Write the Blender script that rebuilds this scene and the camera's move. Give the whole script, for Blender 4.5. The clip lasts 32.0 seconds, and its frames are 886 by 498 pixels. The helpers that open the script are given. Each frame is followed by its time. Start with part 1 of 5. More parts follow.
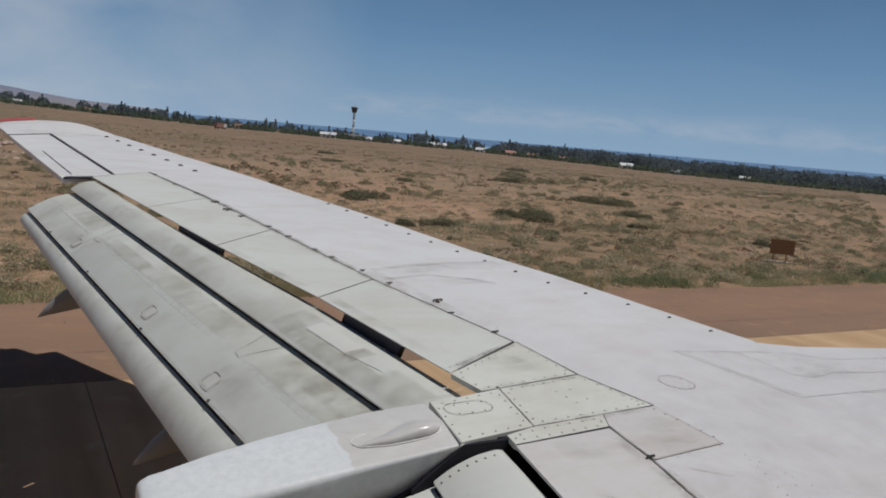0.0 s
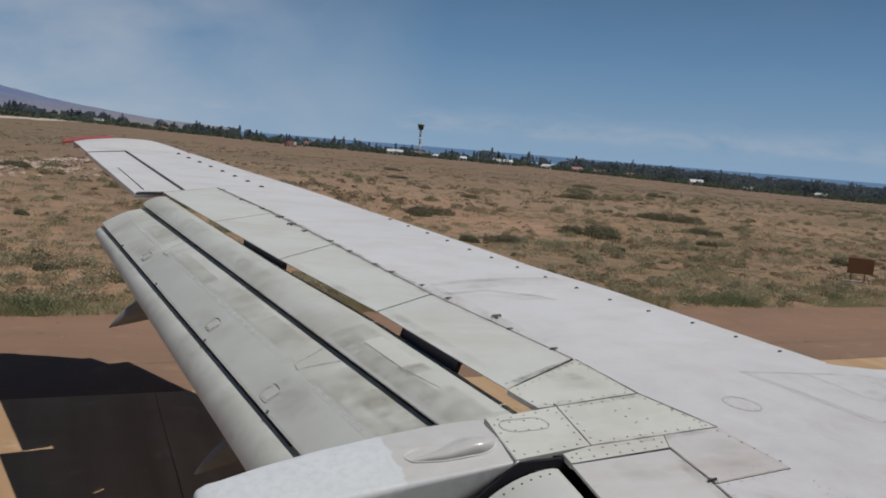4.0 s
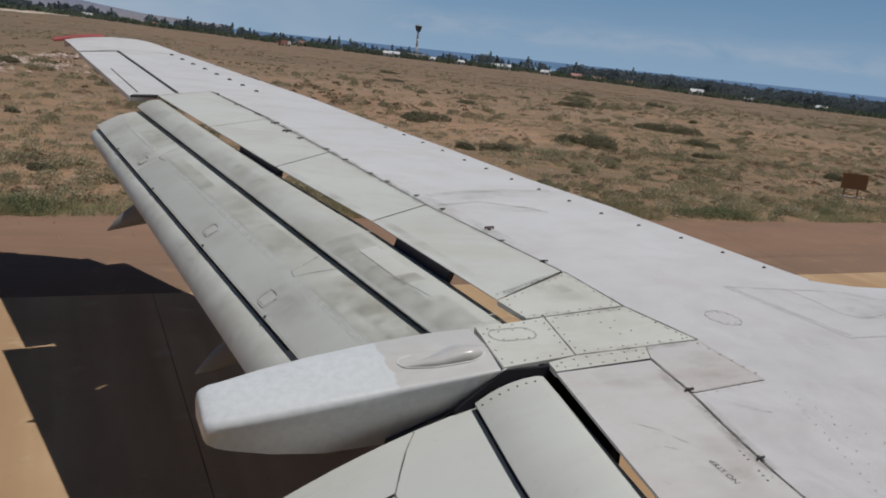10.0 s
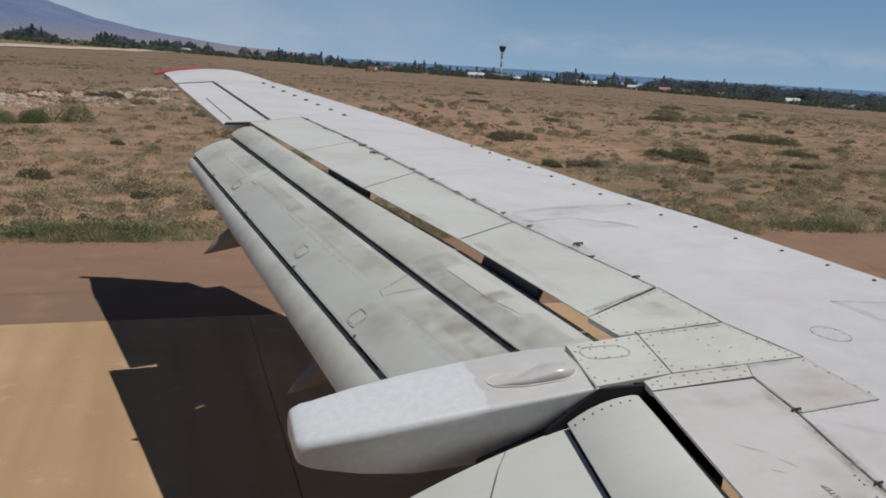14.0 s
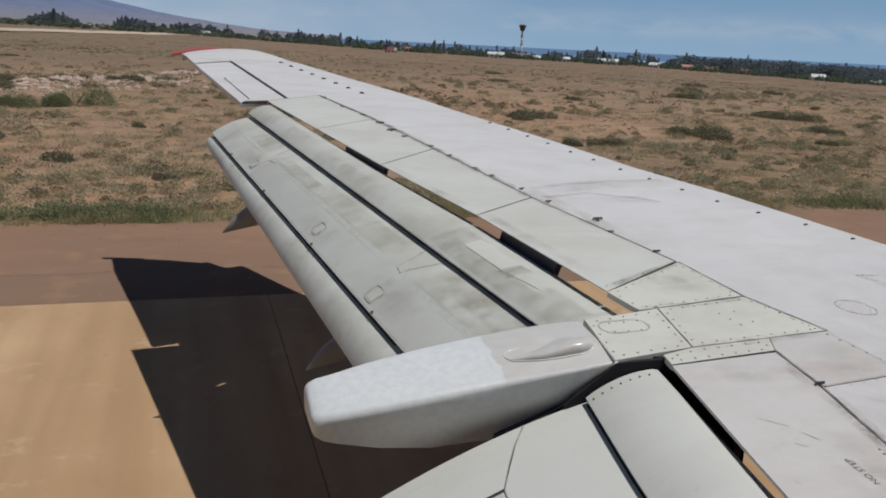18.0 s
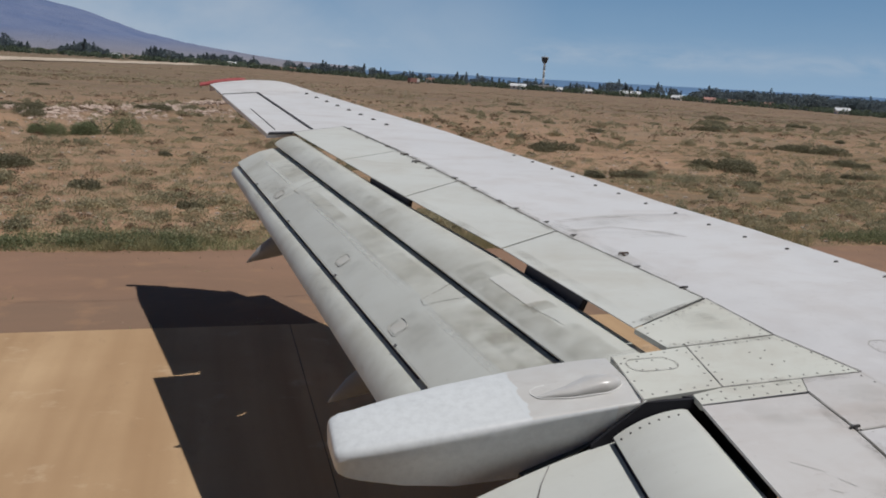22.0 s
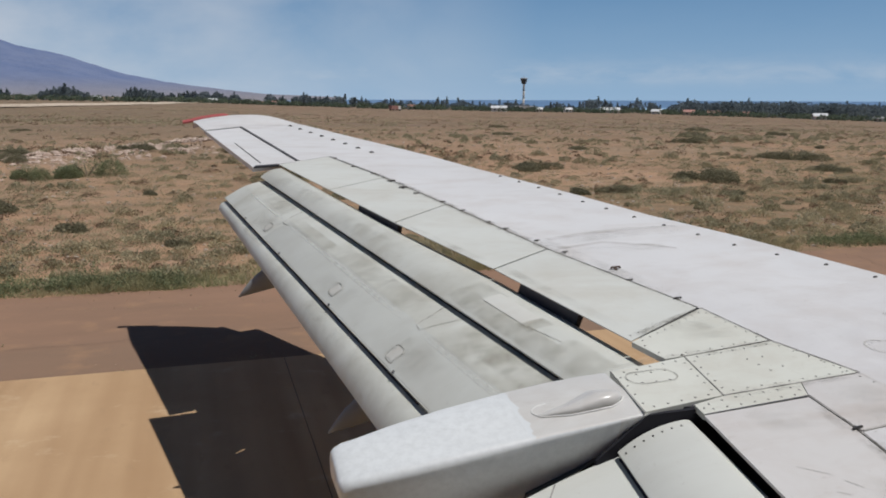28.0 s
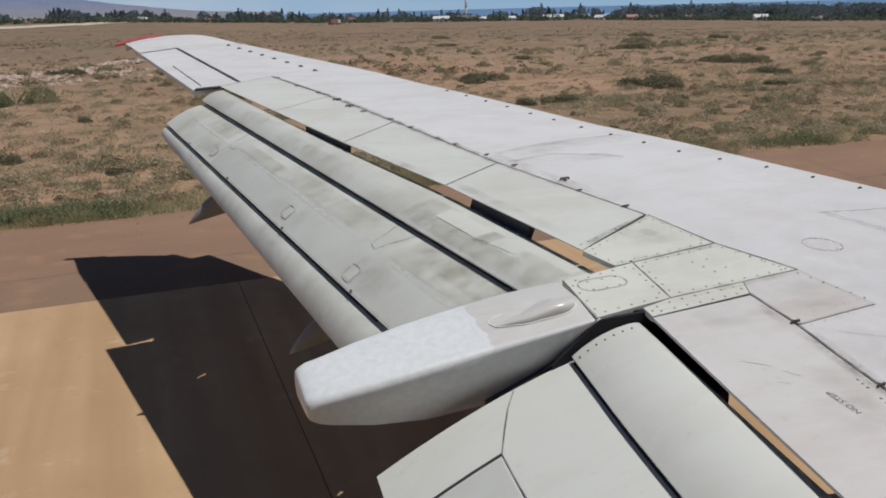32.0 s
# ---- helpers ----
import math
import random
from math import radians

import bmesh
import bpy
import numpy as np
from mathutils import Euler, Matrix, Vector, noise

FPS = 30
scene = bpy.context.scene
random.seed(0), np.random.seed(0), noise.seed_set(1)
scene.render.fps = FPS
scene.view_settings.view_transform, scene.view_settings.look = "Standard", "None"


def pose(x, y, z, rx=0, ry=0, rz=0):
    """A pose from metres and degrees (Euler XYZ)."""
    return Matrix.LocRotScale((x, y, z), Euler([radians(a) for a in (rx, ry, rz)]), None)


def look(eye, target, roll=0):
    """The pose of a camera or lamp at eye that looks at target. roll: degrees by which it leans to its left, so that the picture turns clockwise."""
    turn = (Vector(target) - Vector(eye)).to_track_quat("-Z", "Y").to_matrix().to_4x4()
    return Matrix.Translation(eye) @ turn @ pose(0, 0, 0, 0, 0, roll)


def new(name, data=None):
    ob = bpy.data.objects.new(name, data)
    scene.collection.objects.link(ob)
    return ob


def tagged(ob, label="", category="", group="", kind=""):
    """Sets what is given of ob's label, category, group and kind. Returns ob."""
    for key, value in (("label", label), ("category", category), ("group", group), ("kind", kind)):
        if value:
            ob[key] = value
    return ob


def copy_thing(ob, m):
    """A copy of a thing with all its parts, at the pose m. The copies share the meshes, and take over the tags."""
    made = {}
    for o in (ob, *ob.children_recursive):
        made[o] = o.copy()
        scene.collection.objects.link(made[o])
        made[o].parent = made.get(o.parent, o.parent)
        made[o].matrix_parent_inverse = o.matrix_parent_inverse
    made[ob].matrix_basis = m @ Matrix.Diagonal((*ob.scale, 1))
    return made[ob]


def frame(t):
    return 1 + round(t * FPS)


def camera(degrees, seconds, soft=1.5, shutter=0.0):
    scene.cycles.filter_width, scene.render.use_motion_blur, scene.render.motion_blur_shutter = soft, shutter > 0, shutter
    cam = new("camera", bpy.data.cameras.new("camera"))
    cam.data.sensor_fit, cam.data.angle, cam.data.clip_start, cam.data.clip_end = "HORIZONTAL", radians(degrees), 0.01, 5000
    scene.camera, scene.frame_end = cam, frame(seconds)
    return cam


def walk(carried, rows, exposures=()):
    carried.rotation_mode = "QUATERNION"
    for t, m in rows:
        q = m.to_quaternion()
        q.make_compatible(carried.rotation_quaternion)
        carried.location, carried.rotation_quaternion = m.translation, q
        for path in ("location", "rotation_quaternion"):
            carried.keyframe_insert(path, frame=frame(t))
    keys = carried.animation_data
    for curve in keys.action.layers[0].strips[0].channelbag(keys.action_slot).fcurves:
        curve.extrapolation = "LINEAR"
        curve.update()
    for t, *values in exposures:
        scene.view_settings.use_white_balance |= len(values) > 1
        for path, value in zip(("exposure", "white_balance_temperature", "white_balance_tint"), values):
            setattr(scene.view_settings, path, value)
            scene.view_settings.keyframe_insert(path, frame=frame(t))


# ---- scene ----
cam = camera(57.2, 32.0, soft=1.85)
PATH = [
    (0, (0.006, -0.003, 3.735), (0.973, 1.725, 3.456), 4.9),
    (0.5, (0.023, -0.009, 3.739), (0.892, 1.768, 3.445), 4.4),
    (1, (0.041, 0.0, 3.733), (0.868, 1.8, 3.457), 4.0),
    (1.5, (0.037, -0.002, 3.723), (0.884, 1.789, 3.447), 4.2),
    (2, (0.051, -0.002, 3.758), (0.894, 1.79, 3.48), 4.4),
    (2.5, (0.053, -0.002, 3.727), (0.886, 1.797, 3.462), 4.3),
    (3, (0.05, -0.01, 3.736), (0.873, 1.793, 3.47), 4.2),
    (3.5, (0.054, -0.01, 3.726), (0.885, 1.79, 3.463), 4.4),
    (5.5, (0.057, -0.004, 3.734), (0.83, 1.83, 3.529), 6.0),
    (6, (0.036, -0.042, 3.75), (0.98, 1.67, 3.328), 5.9),
    (6.5, (0.023, -0.064, 3.782), (0.996, 1.63, 3.353), 5.9),
    (7, (-0.013, -0.042, 3.78), (0.985, 1.63, 3.324), 6.5),
    (7.5, (0.031, -0.05, 3.757), (0.997, 1.645, 3.316), 6.4),
    (8, (-0.012, -0.035, 3.751), (0.943, 1.666, 3.309), 7.1),
    (8.5, (0.019, -0.081, 3.78), (0.81, 1.708, 3.365), 4.6),
    (9, (0.0, -0.049, 3.762), (0.849, 1.708, 3.321), 4.7),
    (9.5, (-0.003, -0.069, 3.795), (0.84, 1.679, 3.313), 6.2),
    (10, (0.021, -0.083, 3.78), (0.858, 1.67, 3.303), 6.0),
    (10.5, (0.007, 0.01, 3.732), (0.799, 1.777, 3.233), 4.1),
    (11, (0.028, -0.038, 3.754), (0.726, 1.778, 3.293), 3.4),
    (11.5, (0.029, -0.048, 3.76), (0.691, 1.782, 3.299), 3.4),
    (12, (0.013, -0.043, 3.759), (0.702, 1.781, 3.312), 2.4),
    (12.5, (0.025, -0.057, 3.761), (0.747, 1.754, 3.313), 3.2),
    (13, (0.034, -0.056, 3.742), (0.711, 1.784, 3.344), 3.7),
    (13.5, (0.021, -0.034, 3.752), (0.723, 1.796, 3.356), 3.3),
    (14, (0.04, -0.045, 3.755), (0.677, 1.798, 3.308), 3.5),
    (14.5, (0.015, -0.033, 3.747), (0.72, 1.788, 3.312), 3.4),
    (16.5, (0.064, -0.075, 3.763), (0.766, 1.736, 3.286), 4.1),
    (17, (0.043, -0.009, 3.724), (0.757, 1.801, 3.262), 3.8),
    (17.5, (0.047, -0.004, 3.727), (0.722, 1.803, 3.197), 3.6),
    (18, (0.074, -0.023, 3.712), (0.661, 1.824, 3.217), 2.8),
    (18.5, (0.062, -0.013, 3.718), (0.651, 1.84, 3.25), 3.3),
    (19, (0.059, -0.011, 3.717), (0.653, 1.839, 3.243), 3.5),
    (19.5, (0.06, -0.003, 3.721), (0.602, 1.871, 3.278), 2.2),
    (20, (0.064, 0.01, 3.709), (0.622, 1.877, 3.258), 2.2),
    (20.5, (0.05, 0.016, 3.72), (0.642, 1.872, 3.268), 3.1),
    (21, (0.059, -0.028, 3.715), (0.605, 1.848, 3.287), 2.5),
    (21.5, (0.077, -0.016, 3.696), (0.599, 1.866, 3.265), 2.3),
    (22, (0.056, 0.016, 3.725), (0.596, 1.894, 3.299), 3.1),
    (22.5, (0.061, 0.002, 3.718), (0.609, 1.868, 3.252), 2.0),
    (23, (0.053, 0.003, 3.713), (0.647, 1.853, 3.239), 3.5),
    (23.5, (0.047, 0.009, 3.728), (0.597, 1.884, 3.3), 3.1),
    (24, (0.056, -0.012, 3.718), (0.583, 1.879, 3.335), 3.0),
    (24.5, (0.05, 0.018, 3.715), (0.576, 1.907, 3.322), 3.2),
    (25, (0.068, 0.003, 3.714), (0.592, 1.891, 3.314), 2.9),
    (25.5, (0.056, -0.019, 3.726), (0.568, 1.87, 3.31), 3.2),
    (27.5, (0.069, -0.005, 3.729), (0.575, 1.898, 3.377), -0.5),
    (28, (0.038, 0.019, 3.718), (0.605, 1.901, 3.352), 0.2),
    (28.2, (0.015, -0.019, 3.797), (0.600, 1.859, 3.436), 0.1),
    (28.3, (0.036, 0.001, 3.767), (0.596, 1.893, 3.444), 0.7),
    (28.4, (0.031, 0.007, 3.716), (0.589, 1.909, 3.453), 1.8),
    (28.5, (0.031, -0.065, 3.712), (0.555, 1.83, 3.345), -0.1),
    (28.6, (0.071, -0.075, 3.723), (0.626, 1.799, 3.298), -0.3),
    (28.7, (0.019, -0.027, 3.742), (0.648, 1.800, 3.227), -0.7),
    (28.8, (0.015, -0.040, 3.709), (0.636, 1.774, 3.140), -1.0),
    (29, (0.098, -0.079, 3.880), (0.845, 1.657, 3.224), 0.3),
    (29.5, (-0.026, -0.053, 3.727), (0.701, 1.682, 3.047), -0.8),
    (30, (-0.001, -0.03, 3.75), (0.705, 1.75, 3.172), -1.3),
    (30.5, (-0.004, -0.033, 3.739), (0.689, 1.746, 3.142), -1.5),
    (31, (-0.011, -0.032, 3.745), (0.693, 1.741, 3.144), -1.1),
    (31.5, (-0.004, -0.047, 3.758), (0.685, 1.725, 3.136), -1.5),
    (32, (0.006, -0.015, 3.739), (0.672, 1.783, 3.17), -1.5),
]
EXPOSURES = [(0.0, -0.86), (8.0, -0.93), (14.0, -0.81), (25.5, -0.75), (27.5, -0.61), (32.0, -0.65)]
walk(cam, [(t, look(eye, target, roll)) for t, eye, target, roll in PATH], EXPOSURES)

# ---------------------------------------------------------------- light
SUN_WAY = Vector((-0.36, 0.135, -1.0)).normalized()      # the way the sunlight travels
sun_data = bpy.data.lights.new("sun", "SUN")
sun_data.energy, sun_data.angle, sun_data.color = 5.0, radians(0.53), (1.0, 0.97, 0.935)
sun = new("sun", sun_data)
sun.rotation_mode = "QUATERNION"
sun.rotation_quaternion = SUN_WAY.to_track_quat("-Z", "Y")
sun.location = (20, -10, 60)

world = bpy.data.worlds.new("sky")
scene.world = world
world.use_nodes = True
wt = world.node_tree
wt.nodes.clear()


def wnode(kind, **values):
    n = wt.nodes.new(kind)
    for k, v in values.items():
        n.inputs[k].default_value = v
    return n


sky = wt.nodes.new("ShaderNodeTexSky")
sky.sky_type, sky.sun_disc = "NISHITA", False
sky.sun_elevation = math.asin(-SUN_WAY.z)
sky.sun_rotation = math.atan2(-SUN_WAY.x, -SUN_WAY.y)
sky.altitude, sky.air_density, sky.dust_density, sky.ozone_density = 1600, 1.0, 0.35, 2.0
w_geo = wt.nodes.new("ShaderNodeTexCoord")
w_map = wnode("ShaderNodeMapping", Scale=(1.0, 1.0, 1.9))
w_noise = wnode("ShaderNodeTexNoise", Scale=3.4, Detail=9.0, Roughness=0.54, Distortion=0.25)
w_ramp = wt.nodes.new("ShaderNodeValToRGB")
w_ramp.color_ramp.elements[0].position, w_ramp.color_ramp.elements[1].position = 0.36, 0.72
w_ramp.color_ramp.elements[0].color = (0.10, 0.10, 0.10, 1)
w_map2 = wnode("ShaderNodeMapping", Scale=(1.0, 1.0, 3.2))
w_noise2 = wnode("ShaderNodeTexNoise", Scale=11.0, Detail=8.0, Roughness=0.60, Distortion=0.2)
w_ramp2 = wt.nodes.new("ShaderNodeMapRange")
w_ramp2.inputs["From Min"].default_value, w_ramp2.inputs["From Max"].default_value = 0.36, 0.78
w_bank = wt.nodes.new("ShaderNodeMath")
w_bank.operation = "MULTIPLY"
w_sep = wt.nodes.new("ShaderNodeSeparateXYZ")
w_low = wt.nodes.new("ShaderNodeValToRGB")              # a low bank of cloud far over the lake
cr = w_low.color_ramp
cr.elements[0].position, cr.elements[0].color = 0.008, (0, 0, 0, 1)
cr.elements[1].position, cr.elements[1].color = 0.36, (0, 0, 0, 1)
for pos, v in ((0.016, 0.14), (0.022, 0.40), (0.032, 0.40), (0.042, 0.15), (0.054, 0.02), (0.2, 0.02)):
    e = cr.elements.new(pos)
    e.color = (v, v, v, 1)
w_side = wt.nodes.new("ShaderNodeMapRange")             # heaped cloud over the mountains
for k_, v in (("From Min", 0.40), ("From Max", -0.08), ("To Min", 0.0), ("To Max", 0.85)):
    w_side.inputs[k_].default_value = v
w_top = wt.nodes.new("ShaderNodeMapRange")              # it ends well below the zenith
for k_, v in (("From Min", 0.45), ("From Max", 0.22), ("To Min", 0.0), ("To Max", 1.0)):
    w_top.inputs[k_].default_value = v
w_heap = wt.nodes.new("ShaderNodeMath")
w_heap.operation = "MULTIPLY"
w_max = wt.nodes.new("ShaderNodeMath")
w_max.operation = "MAXIMUM"
w_mul = wt.nodes.new("ShaderNodeMath")
w_mul.operation = "MULTIPLY"
w_haze = wt.nodes.new("ShaderNodeValToRGB")             # bluish haze along the horizon
hz = w_haze.color_ramp
hz.elements[0].position, hz.elements[0].color = 0.0, (0.95, 0.95, 0.95, 1)
hz.elements[1].position, hz.elements[1].color = 0.30, (0, 0, 0, 1)
e = hz.elements.new(0.12)
e.color = (0.62, 0.62, 0.62, 1)
w_hmix = wt.nodes.new("ShaderNodeMix")
w_hmix.data_type = "RGBA"
w_deep = wt.nodes.new("ShaderNodeVectorMath")           # thin mountain air: a deep blue, dim zenith
w_deep.operation = "MULTIPLY"
w_deep.inputs[1].default_value = (0.50, 0.56, 0.66)
wt.links.new(sky.outputs["Color"], w_deep.inputs[0])
w_tone = wt.nodes.new("ShaderNodeMix")                  # paler close to the horizon
w_tone.data_type = "RGBA"
w_tone.inputs["A"].default_value, w_tone.inputs["B"].default_value = (5.5, 8.4, 11.9, 1), (3.2, 6.7, 11.5, 1)
w_rise = wt.nodes.new("ShaderNodeMapRange")
w_rise.inputs["From Min"].default_value, w_rise.inputs["From Max"].default_value = 0.0, 0.13
wt.links.new(w_rise.outputs["Result"], w_tone.inputs["Factor"])
wt.links.new(w_tone.outputs["Result"], w_hmix.inputs["B"])
w_mix = wt.nodes.new("ShaderNodeMix")
w_mix.data_type = "RGBA"
w_mix.inputs["B"].default_value = (12.6, 12.8, 13.3, 1)
w_bg = wnode("ShaderNodeBackground", Strength=0.080)
w_out = wt.nodes.new("ShaderNodeOutputWorld")
for a, b in ((w_geo.outputs["Generated"], w_map.inputs["Vector"]), (w_map.outputs["Vector"], w_noise.inputs["Vector"]),
             (w_noise.outputs["Fac"], w_ramp.inputs["Fac"]), (w_geo.outputs["Generated"], w_sep.inputs["Vector"]),
             (w_sep.outputs["Z"], w_low.inputs["Fac"]), (w_ramp.outputs["Color"], w_mul.inputs[0]), (w_sep.outputs["X"], w_side.inputs["Value"]), (w_geo.outputs["Generated"], w_map2.inputs["Vector"]), (w_map2.outputs["Vector"], w_noise2.inputs["Vector"]), (w_noise2.outputs["Fac"], w_ramp2.inputs["Value"]),
             (w_low.outputs["Color"], w_bank.inputs[0]), (w_ramp2.outputs["Result"], w_bank.inputs[1]), (w_side.outputs["Result"], w_heap.inputs[0]), (w_sep.outputs["Z"], w_top.inputs["Value"]), (w_top.outputs["Result"], w_heap.inputs[1]), (w_heap.outputs["Value"], w_mul.inputs[1]), (w_mul.outputs["Value"], w_max.inputs[0]), (w_bank.outputs["Value"], w_max.inputs[1]),
             (w_max.outputs["Value"], w_mix.inputs["Factor"]), (w_deep.outputs["Vector"], w_hmix.inputs["A"]), (w_sep.outputs["Z"], w_haze.inputs["Fac"]),
             (w_sep.outputs["Z"], w_rise.inputs["Value"]), (w_haze.outputs["Color"], w_hmix.inputs["Factor"]), (w_hmix.outputs["Result"], w_mix.inputs["A"]),
             (w_mix.outputs["Result"], w_bg.inputs["Color"]), (w_bg.outputs["Background"], w_out.inputs["Surface"])):
    wt.links.new(a, b)


# ---------------------------------------------------------------- materials
class Shader:
    """A small builder of node materials on world positions."""

    def __init__(self, name, rough=0.6, metal=0.0, spec=0.5):
        self.m = bpy.data.materials.new(name)
        self.m.use_nodes = True
        self.t = self.m.node_tree
        self.b = self.t.nodes["Principled BSDF"]
        self.b.inputs["Roughness"].default_value = rough
        self.b.inputs["Metallic"].default_value = metal
        self.b.inputs["Specular IOR Level"].default_value = spec
        self.geo = self.t.nodes.new("ShaderNodeNewGeometry")

    def put(self, value, socket):
        if isinstance(value, bpy.types.NodeSocket):
            self.t.links.new(value, socket)
        elif isinstance(value, tuple):
            socket.default_value = (*value, 1.0)
        else:
            socket.default_value = value

    def noise(self, scale, detail=4.0, stretch=(1, 1, 1), rough=0.55, turn=0.0, distort=0.0, shift=0.0):
        mp = self.t.nodes.new("ShaderNodeMapping")
        mp.inputs["Scale"].default_value = stretch
        mp.inputs["Rotation"].default_value = (0, 0, turn)
        mp.inputs["Location"].default_value = (shift, shift * 1.7, shift * 0.6)
        self.t.links.new(self.geo.outputs["Position"], mp.inputs["Vector"])
        n = self.t.nodes.new("ShaderNodeTexNoise")
        n.inputs["Scale"].default_value, n.inputs["Detail"].default_value = scale, detail
        n.inputs["Roughness"].default_value, n.inputs["Distortion"].default_value = rough, distort
        self.t.links.new(mp.outputs["Vector"], n.inputs["Vector"])
        return n.outputs["Fac"]

    def ramp(self, fac, low, high, a=0.0, b=1.0):
        r = self.t.nodes.new("ShaderNodeMapRange")
        r.inputs["From Min"].default_value, r.inputs["From Max"].default_value = low, high
        r.inputs["To Min"].default_value, r.inputs["To Max"].default_value = a, b
        self.t.links.new(fac, r.inputs["Value"])
        return r.outputs["Result"]

    def mix(self, fac, a, b):
        n = self.t.nodes.new("ShaderNodeMix")
        n.data_type = "RGBA"
        self.put(fac, n.inputs["Factor"])
        self.put(a, n.inputs["A"])
        self.put(b, n.inputs["B"])
        return n.outputs["Result"]

    def math(self, op, a, b=0.5):
        n = self.t.nodes.new("ShaderNodeMath")
        n.operation = op
        self.put(a, n.inputs[0])
        self.put(b, n.inputs[1])
        return n.outputs["Value"]

    def random(self):
        return self.geo.outputs["Random Per Island"]

    def axis(self, name):
        s = self.t.nodes.new("ShaderNodeSeparateXYZ")
        self.t.links.new(self.geo.outputs["Position"], s.inputs["Vector"])
        return s.outputs[name]

    def done(self, colour, rough=None, height=None, bump=0.2, depth=0.02):
        self.put(colour, self.b.inputs["Base Color"])
        if rough is not None:
            self.put(rough, self.b.inputs["Roughness"])
        if height is not None:
            n = self.t.nodes.new("ShaderNodeBump")
            n.inputs["Strength"].default_value, n.inputs["Distance"].default_value = bump, depth
            self.t.links.new(height, n.inputs["Height"])
            self.t.links.new(n.outputs["Normal"], self.b.inputs["Normal"])
        return self.m


def paint(name, base, dirt, amount=0.5, rough=0.42, grain=(0.9, 2.0, 1.6), seed=0.0, peel=None):
    """Weathered aircraft paint: broad tone changes, soot drawn out along the airflow, small specks."""
    s = Shader(name, spec=0.42)
    broad = s.ramp(s.noise(0.9, 3, shift=seed), 0.35, 0.7)
    blot = s.ramp(s.noise(2.4, 6, (1, 1.3, 1), 0.62, 0.0, 0.3, seed + 7), 0.46, 0.80)
    streak = s.ramp(s.noise(1.1, 6, grain, 0.60, 0.0, 0.4, seed + 3), 0.48, 0.86)
    speck = s.ramp(s.noise(26, 3, shift=seed), 0.66, 0.76)
    tone = s.mix(s.math("MULTIPLY", broad, 0.5), base, tuple(c * 0.89 for c in base))
    c = s.mix(s.math("MULTIPLY", streak, amount), tone, dirt)
    c = s.mix(s.math("MULTIPLY", blot, amount * 0.6), c, tuple(d * 1.12 for d in dirt))
    c = s.mix(s.math("MULTIPLY", speck, 0.22 * amount + 0.05), c, tuple(d * 0.7 for d in dirt))
    scuff = s.ramp(s.noise(5.5, 8, (0.6, 1.6, 1), 0.74, 0.5, 0.8, seed + 11), 0.60, 0.70)
    c = s.mix(s.math("MULTIPLY", scuff, 0.16 + 0.22 * amount), c, tuple(d * 0.95 for d in dirt))
    r = s.ramp(streak, 0, 1, rough, min(1, rough + 0.22))
    if peel:
        c = s.mix(s.ramp(s.noise(26, 5, rough=0.65, shift=seed), 0.40, 0.66, 0.0, 0.55), c, tuple(b * 0.80 for b in base))
        return s.done(c, r, s.noise(peel, 4, rough=0.6), 0.22, 0.004)
    return s.done(c, r, s.noise(2.2, 2), 0.10, 0.012)


def shaded_root(m):
    """Shade put into the skin colour towards the fuselage, mottled with smudges."""
    s_ = Shader("root_tmp")
    bpy.data.materials.remove(s_.m)
    s_.m, s_.t, s_.b = m, m.node_tree, m.node_tree.nodes["Principled BSDF"]
    s_.geo = m.node_tree.nodes["Geometry"]
    old = s_.b.inputs["Base Color"].links[0].from_socket
    cover = s_.ramp(s_.math("ADD", s_.axis("Y"), s_.math("MULTIPLY", s_.noise(0.8, 6, rough=0.65, shift=61), 3.0)), 6.8, 3.6, 0.0, 0.55)
    worn = s_.mix(s_.ramp(s_.noise(3.2, 8, (1, 0.8, 1), 0.70, 0.4, 0.6, 67), 0.36, 0.64), (0.43, 0.41, 0.412), (0.60, 0.585, 0.588))
    s_.put(s_.mix(cover, old, worn), s_.b.inputs["Base Color"])
    return m


M_SKIN = paint("wing_white_paint", (0.735, 0.735, 0.735), (0.50, 0.46, 0.43), 0.75, 0.42, seed=1)
shaded_root(M_SKIN)
M_SPOILER = paint("spoiler_grey_paint", (0.66, 0.675, 0.635), (0.42, 0.385, 0.32), 0.55, 0.45, seed=5)
M_PANEL = paint("ivory_panel_paint", (0.69, 0.70, 0.635), (0.40, 0.35, 0.28), 0.6, 0.45, seed=9)
M_FLAP = paint("flap_grey_paint", (0.65, 0.665, 0.62), (0.29, 0.27, 0.21), 0.66, 0.34, (0.8, 1.0, 0.9), seed=13)
M_FLAP_LOW = paint("flap_panel_paint", (0.60, 0.618, 0.582), (0.38, 0.37, 0.33), 0.55, 0.34, (0.8, 1.0, 0.9), seed=15)
M_FLAP_CLEAN = paint("inboard_flap_paint", (0.665, 0.68, 0.64), (0.44, 0.42, 0.37), 0.40, 0.32, (0.9, 2.6, 1.4), seed=17)
M_FAIRING = paint("fairing_grey_paint", (0.68, 0.68, 0.66), (0.43, 0.385, 0.345), 0.85, 0.28, seed=21)
M_FAIRING_NEW = paint("fairing_fresh_white_paint", (0.76, 0.79, 0.80), (0.60, 0.62, 0.62), 0.5, 0.40, seed=25, peel=32)


